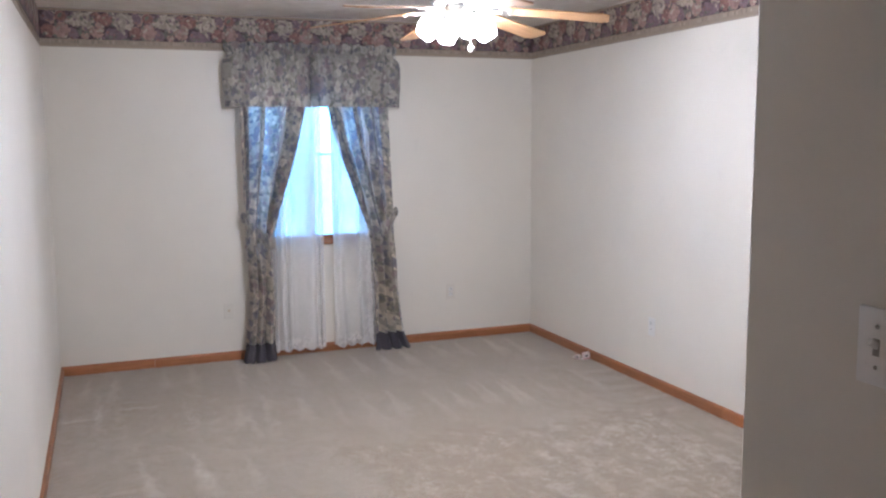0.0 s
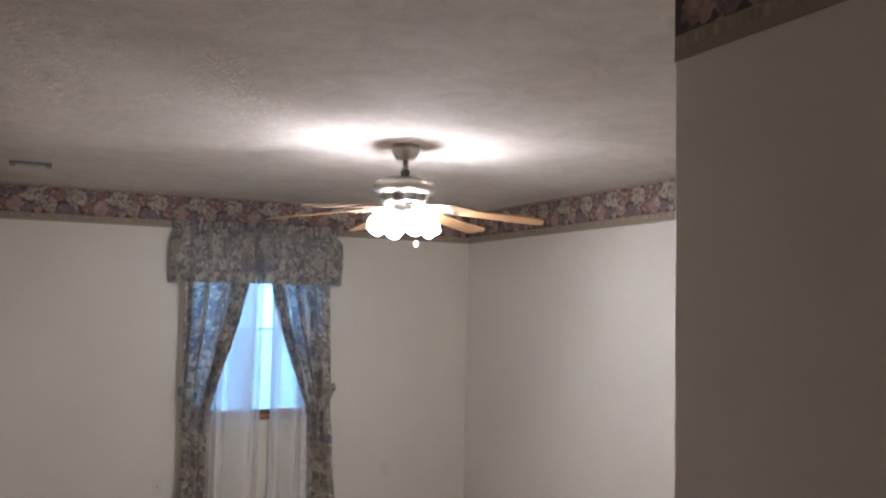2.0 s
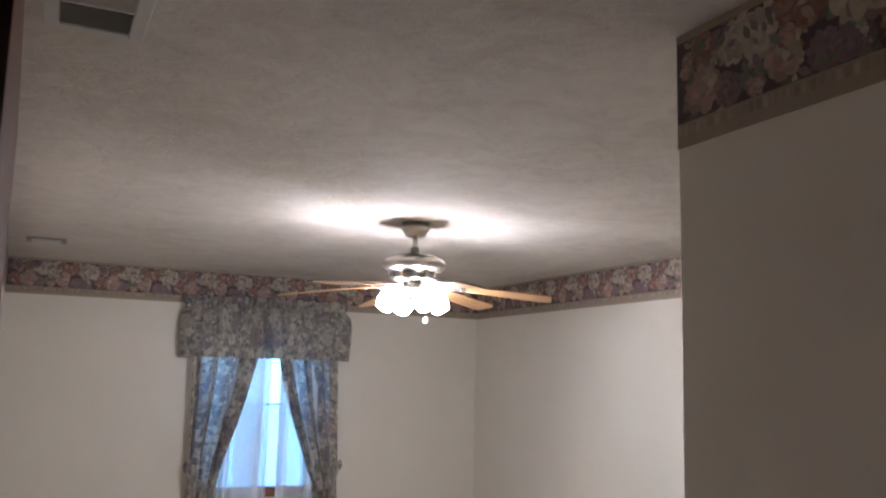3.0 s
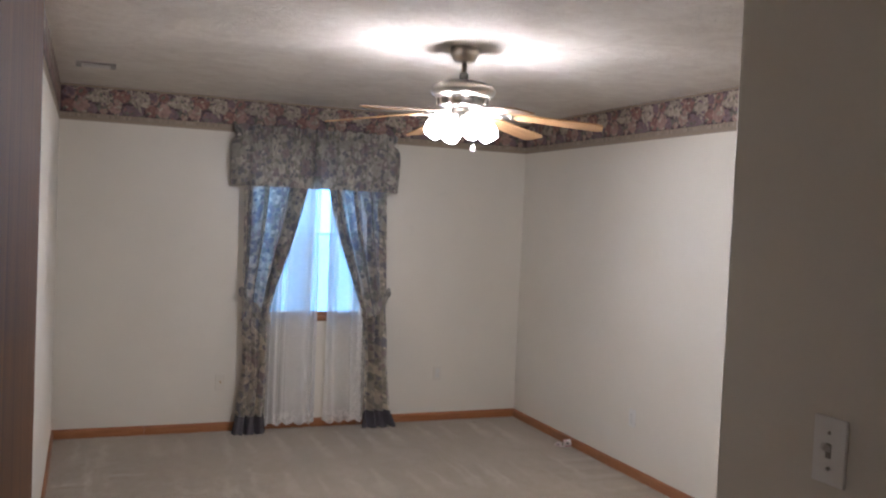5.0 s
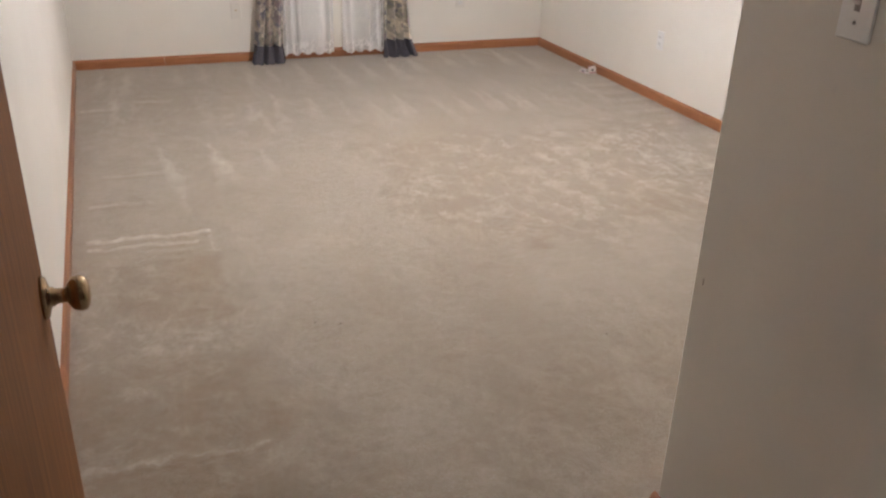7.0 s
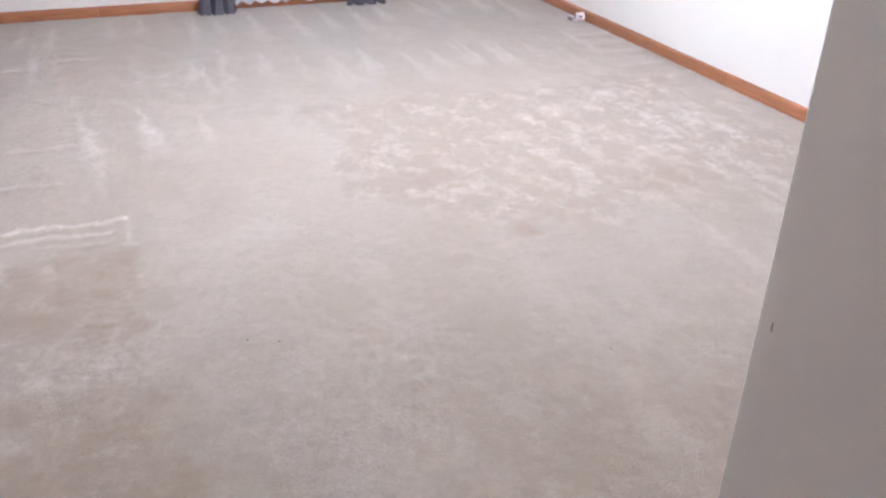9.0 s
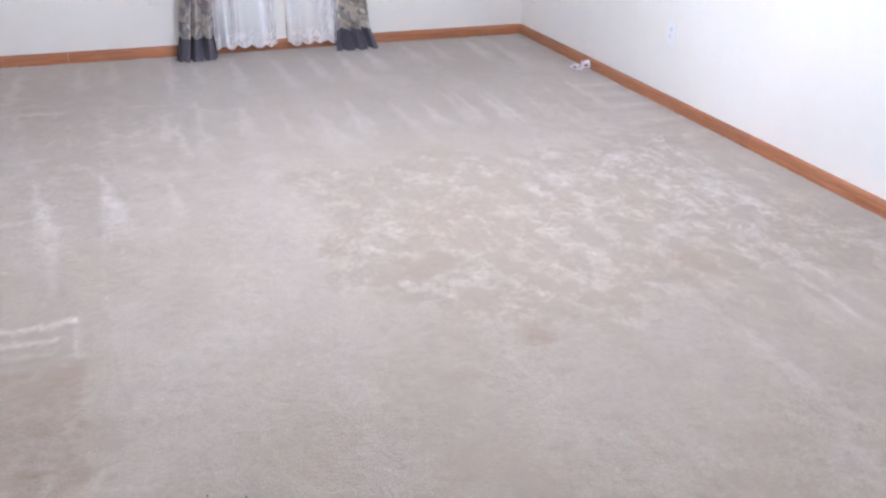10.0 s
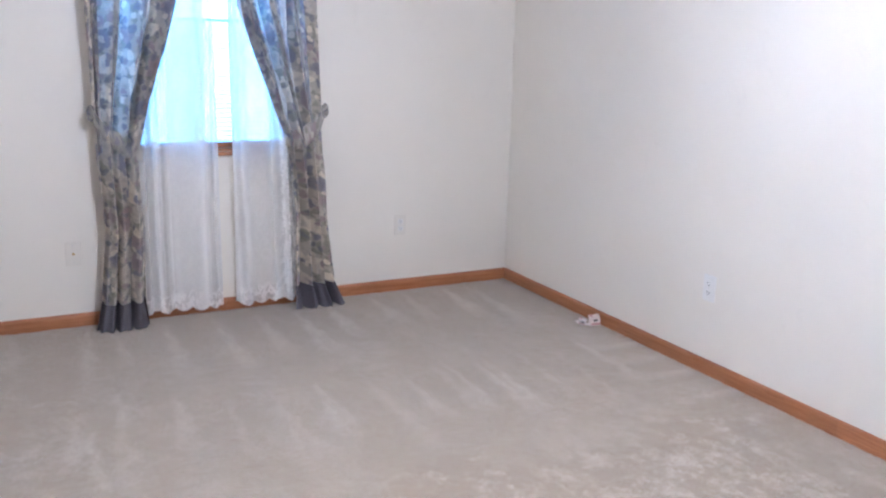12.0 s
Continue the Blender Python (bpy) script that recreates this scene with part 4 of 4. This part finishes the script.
# ---- door ----
def door():
    hinge = Vector((DX0 + 0.033, DY1 + 0.009, 0))
    root = empty("door", "brown wooden door standing open beside the wall", "door", hinge)
    root.matrix_world = Matrix.Translation(hinge) @ pose(0, 0, 0, 0, 0, DOOR_SWING)
    # built along +y from the hinge; its hall face looks along +x
    t, w, h = 0.035, 0.81, 2.03
    part("leaf", slab(-t, 0.0005, 0.04, 0, w, h, bevel=0.0015), DOORWOOD, root)
    part("hinge_edge", slab(-t + 0.0005, -0.002, 0.041, -0.0005, 0.0, h - 0.001), DOOREDGE, root, "dark unfinished hinge edge")
    for z in (0.25, 1.05, 1.845):
        bm = slab(-t - 0.004, -0.0045, z - 0.048, -0.007, -0.002, z + 0.048)
        es = [e for e in bm.edges if abs(e.verts[0].co.y - e.verts[1].co.y) > 0.002 and e.verts[0].co.x > -0.01]
        bmesh.ops.bevel(bm, geom=es, offset=0.014, segments=6, affect="EDGES", profile=0.5)
        hg = part("hinge", bm, DULLBRASS, root, "brass hinge leaf with rounded corners")
        bm = bmesh.new()
        for dz, dx in ((-0.034, -0.024), (0.0, -0.018), (0.034, -0.024)):
            lathe(bm, [(0.0035, 0), (0.0035, 0.0012), (0.0, 0.0006)], 12, Matrix.Translation((dx, -0.0045, z + dz)) @ pose(0, 0, 0, 90, 0, 0))
        part("screw", bm, SLOT, hg)
    kz, ky = 0.895, w - 0.06
    knob = [(0.0, 0.0), (0.033, 0.0), (0.034, 0.003), (0.031, 0.008), (0.02, 0.0115), (0.014, 0.014), (0.0155, 0.017), (0.0125, 0.02), (0.0115, 0.03), (0.0125, 0.036), (0.02, 0.04), (0.0265, 0.046), (0.0285, 0.055), (0.0265, 0.064), (0.019, 0.069), (0.009, 0.071), (0.0, 0.0705)]
    for turn, x in ((90, 0.0), (-90, -t)):
        part("knob", lathe(bmesh.new(), knob, 36, Matrix.Translation((x, ky, kz)) @ pose(0, 0, 0, 0, turn, 0) @ Matrix.Diagonal((0.93, 0.93, 0.9, 1))), BRASS, root, "round worn brass knob", True)
    part("latch_plate", slab(-t + 0.005, w, kz - 0.028, -0.005, w + 0.0015, kz + 0.028), DULLBRASS, root)
    # frame of the doorway
    fr = empty("door_frame", "brown wooden doorway frame", "door frame", ((DX0 + DX1) / 2, DY0, 0), kind="structure")
    ox = fr.location.x

    def piece(name, mat, x0, y0, z0, x1, y1, z1):
        part(name, slab(x0 - ox, y0 - DY0, z0, x1 - ox, y1 - DY0, z1, bevel=0.002), mat, fr)
    piece("jamb", DOOREDGE, DX0 - 0.029, DY0 - 0.002, 0.001, DX0, DY1 + 0.002, 2.05)
    piece("jamb", DOOREDGE, DX1, DY0 - 0.002, 0.001, DX1 + 0.029, DY1 + 0.002, 2.05)
    piece("jamb", DOOREDGE, DX0 - 0.029, DY0 - 0.002, 2.05, DX1 + 0.029, DY1 + 0.002, 2.069)
    for y0, y1 in ((DY0 - 0.016, DY0 - 0.003),):
        piece("casing", OAK_Z, DX0 - 0.085, y0, 0.001, DX0 - 0.02, y1, 2.12)
        piece("casing", OAK_Z, DX1 + 0.02, y0, 0.001, DX1 + 0.085, y1, 2.12)
        piece("casing", OAK_X, DX0 - 0.019, y0, 2.058, DX1 + 0.019, y1, 2.12)


DOOR_SWING = 1.65


# ---- fittings ----
def wall_plate(name, at, face, label, category, kind):
    """A cover plate built facing -y, then turned to its wall."""
    root = empty(name, label, category, at, "wall plates" if kind == "outlet" else "")
    root.matrix_world = Matrix.Translation(at) @ pose(0, 0, 0, 0, 0, face)
    part("plate", slab(-0.035, -0.006, -0.0575, 0.035, 0, 0.0575, bevel=0.003), IVORY if kind == "jack" or (kind == "outlet" and face == 0) else SWITCH if kind == "switch" else PLATE, root)

    def screw(z, mat=VENT):
        part("screw", lathe(bmesh.new(), [(0.0, 0.0), (0.0032, 0.0), (0.0028, 0.0012), (0.0, 0.0014)], 12, Matrix.Translation((0, -0.006, z)) @ pose(0, 0, 0, 90, 0, 0)), mat, root)
    if kind == "outlet":
        screw(0)
        for z in (-0.0195, 0.0195):
            sock = part("socket", slab(-0.016, -0.0085, z - 0.0135, 0.016, -0.005, z + 0.0135, bevel=0.003), PLATE, root)
            bm = bmesh.new()
            box(bm, -0.0075, -0.0092, z - 0.001, -0.0055, -0.0083, z + 0.008)
            box(bm, 0.0055, -0.0092, z - 0.001, 0.0075, -0.0083, z + 0.006)
            box(bm, -0.002, -0.0092, z - 0.009, 0.002, -0.0083, z - 0.005)
            part("slots", bm, SLOT, sock)
    elif kind == "switch":
        screw(0.03, VENTGREY), screw(-0.03, VENTGREY)
        part("toggle_slot", slab(-0.0055, -0.0068, -0.0125, 0.0055, -0.0055, 0.0125), VENTGREY, root)
        bm = slab(-0.0042, -0.02, -0.005, 0.0042, 0, 0.005, bevel=0.0015)
        bmesh.ops.transform(bm, matrix=Matrix.Translation((0, -0.003, 0.001)) @ pose(0, 0, 0, -28, 0, 0), verts=bm.verts)
        part("toggle", bm, PLATE, root)
    else:
        screw(0.042), screw(-0.042)
        part("jack", lathe(bmesh.new(), [(0.0, 0.0), (0.0065, 0.0), (0.0065, 0.006), (0.0045, 0.006), (0.0045, 0.011), (0.0, 0.011)], 14, Matrix.Translation((0, -0.005, 0)) @ pose(0, 0, 0, 90, 0, 0)), DULLBRASS, root)


def registers():
    # return grille over the entry: a frame round two rows of louvres
    x0, x1, y0, y1 = -0.085, 0.119, 1.525, 1.825
    root = empty("ceiling_vent", "white steel ceiling vent with dusty louvres", "ceiling vent", ((x0 + x1) / 2, (y0 + y1) / 2, H))
    w, d = (x1 - x0) / 2, (y1 - y0) / 2
    part("backing", slab(-w + 0.03, -d + 0.025, -0.004, w - 0.03, d - 0.02, -0.001), VENTDARK, root, "dusty dark duct")
    for b in ((-w, -d, -w + 0.032, d), (w - 0.032, -d, w, d), (-w + 0.032, d - 0.024, w - 0.032, d), (-w + 0.032, -d, w - 0.032, -d + 0.024)):
        part("frame", slab(b[0], b[1], -0.012, b[2], b[3], 0, bevel=0.003), VENT, root)
    part("crossbar", slab(-w + 0.032, -0.005, -0.011, w - 0.032, 0.005, -0.004), VENT, root)
    n = 20
    for i in range(n):
        y = -d + 0.034 + i * (2 * d - 0.066) / (n - 1)
        if abs(y) < 0.009:
            continue
        bm = slab(-w + 0.033, -0.0055, -0.0006, w - 0.033, 0.0055, 0.0006)
        bmesh.ops.transform(bm, matrix=Matrix.Translation((0, y, -0.0085)) @ pose(0, 0, 0, 40 if y > 0 else -40, 0, 0), verts=bm.verts)
        part("slat", bm, VENT, root)
    # slim supply register near the back wall
    x0, x1, y0, y1 = -0.147, 0.068, 5.225, 5.34
    root = empty("ceiling_register", "slim painted steel supply register on the ceiling", "ceiling vent", ((x0 + x1) / 2, (y0 + y1) / 2, H))
    w, d = (x1 - x0) / 2, (y1 - y0) / 2
    part("flange", slab(-w, -d, -0.006, w, d, 0, bevel=0.002), VENTGREY, root)
    part("throat", slab(-w + 0.012, -d + 0.012, -0.0085, w - 0.012, d - 0.012, -0.006), VENTDARK, root, "dark duct behind the slats")
    part("damper_bar", slab(-w + 0.031, -0.012, -0.024, w - 0.031, 0.012, -0.0085, bevel=0.004), VENT, root)
    for s in (-1, 1):
        part("end_cap", slab(s * w - s * 0.03, -d + 0.01, -0.02, s * w, d - 0.01, -0.005, bevel=0.003), VENTGREY, root)
    for i in range(5):
        y = -d + 0.02 + i * (2 * d - 0.04) / 4
        bm = slab(-w + 0.03, -0.008, -0.001, w - 0.03, 0.008, 0.001)
        bmesh.ops.transform(bm, matrix=Matrix.Translation((0, y, -0.011)) @ pose(0, 0, 0, 50, 0, 0), verts=bm.verts)
        part("slat", bm, VENT, root)


def carton(name, at, size, turn, label):
    """A little folded board carton, one end open with its flap bent out, dented and leaning."""
    w, d, h = size
    t = 0.0008
    m = pose(0, 0, 0, *turn)
    low = min((m @ Vector((x, y, z))).z for x in (-w / 2, w / 2) for y in (-d / 2, d / 2) for z in (0, h))
    root = empty(name, label, "carton", (at[0], at[1], FZ - low + 0.001), "cartons on the carpet")
    root.matrix_world = Matrix.Translation((at[0], at[1], FZ - low + 0.001)) @ m

    def dented(bm):
        bmesh.ops.subdivide_edges(bm, edges=[e for e in bm.edges if e.calc_length() > 0.01], cuts=4, use_grid_fill=True)
        for v in bm.verts:
            v.co += noise.noise_vector(v.co * 55 + Vector((w * 900, 0, 0))) * 0.0028
        return bm
    bm = bmesh.new()
    box(bm, -w / 2, -d / 2, 0, w / 2, d / 2, t)
    box(bm, -w / 2, -d / 2, h - t, w / 2, d / 2, h)
    box(bm, -w / 2, d / 2 - t, t, w / 2, d / 2, h - t)
    box(bm, -w / 2, -d / 2, t, w / 2, -d / 2 + t, h - t)
    box(bm, w / 2 - t, -d / 2 + t, t, w / 2, d / 2 - t, h - t)
    part("sleeve", dented(bm), PAPER, root)
    bm = slab(0, -d / 2 + 0.002, -t, 0.6 * h, d / 2 - 0.002, 0)
    bmesh.ops.transform(bm, matrix=Matrix.Translation((-w / 2, 0, 0.002)) @ pose(0, 0, 0, 0, 197, 0), verts=bm.verts)
    part("flap", dented(bm), PAPER, root, "bent end flap")
    part("printed_band", slab(-w / 2 + 0.002, -d / 2 - 0.0035, 0.004, w / 2 - 0.002, -d / 2 - 0.0025, 0.3 * h), PINK, root, "pink printed band")
    part("printed_band", slab(-w / 2 + 0.002, -d / 2 + 0.003, h + 0.0025, -w / 2 + 0.3 * w, d / 2 - 0.003, h + 0.0035), PINK, root, "pink printed band")
    part("printed_mark", slab(-0.2 * w, -d / 2 - 0.0035, 0.5 * h, 0.22 * w, -d / 2 - 0.0025, 0.72 * h), SLOT, root, "dark printed block")


def small_things():
    wall_plate("light_switch", (NX, 0.986, 1.283), -90, "white toggle light switch plate on the entry wall", "light switch", "switch")
    wall_plate("outlet", (2.545, YB, 0.40), 0, "white duplex outlet beside the drapes", "outlet", "outlet")
    wall_plate("outlet", (XR, 4.57, 0.40), -90, "white duplex outlet on the long wall", "outlet", "outlet")
    wall_plate("cable_jack", (0.85, YB, 0.382), 0, "white plate with a coaxial jack", "cable jack", "jack")
    carton("paper_carton", (3.196, 5.285), (0.05, 0.042, 0.046), (0, -9, -22), "small crushed white and pink carton against the baseboard")
    carton("paper_carton", (3.135, 5.315), (0.036, 0.026, 0.026), (4, 14, -38), "small torn open white carton end on the carpet")
    rng = random.Random(4)
    for x, y in ((0.639, 2.386), (1.461, 2.055), (0.56, 2.42)):
        bm = bmesh.new()
        bmesh.ops.create_icosphere(bm, subdivisions=1, radius=1)
        for v in bm.verts:
            v.co = Vector((x + v.co.x * 0.002 * rng.uniform(0.6, 1.3), y + v.co.y * 0.0045 * rng.uniform(0.6, 1.3), FZ + 0.003 + v.co.z * 0.0025))
        tagged(part("lint_speck", bm, LINT), "tiny dark speck of lint on the carpet", "lint", "specks on the carpet")


def outdoors():
    structure(part("ground", slab(-60, YB + 0.16, -0.6, 60, 120, -0.45), LAWN), "lawn outside the window", "ground")
    # an added emissive panel stands in for daylight and lights the window from outside
    structure(part("backdrop", slab(-9, YB + 4.0, -0.45, 12, YB + 4.1, 8), OUTSIDE), "pale blue glowing panel standing in for daylight", "backdrop")


walls()
baseboards()
window()
curtains()
fan()
door()
registers()
small_things()
outdoors()
borders()
carpet()
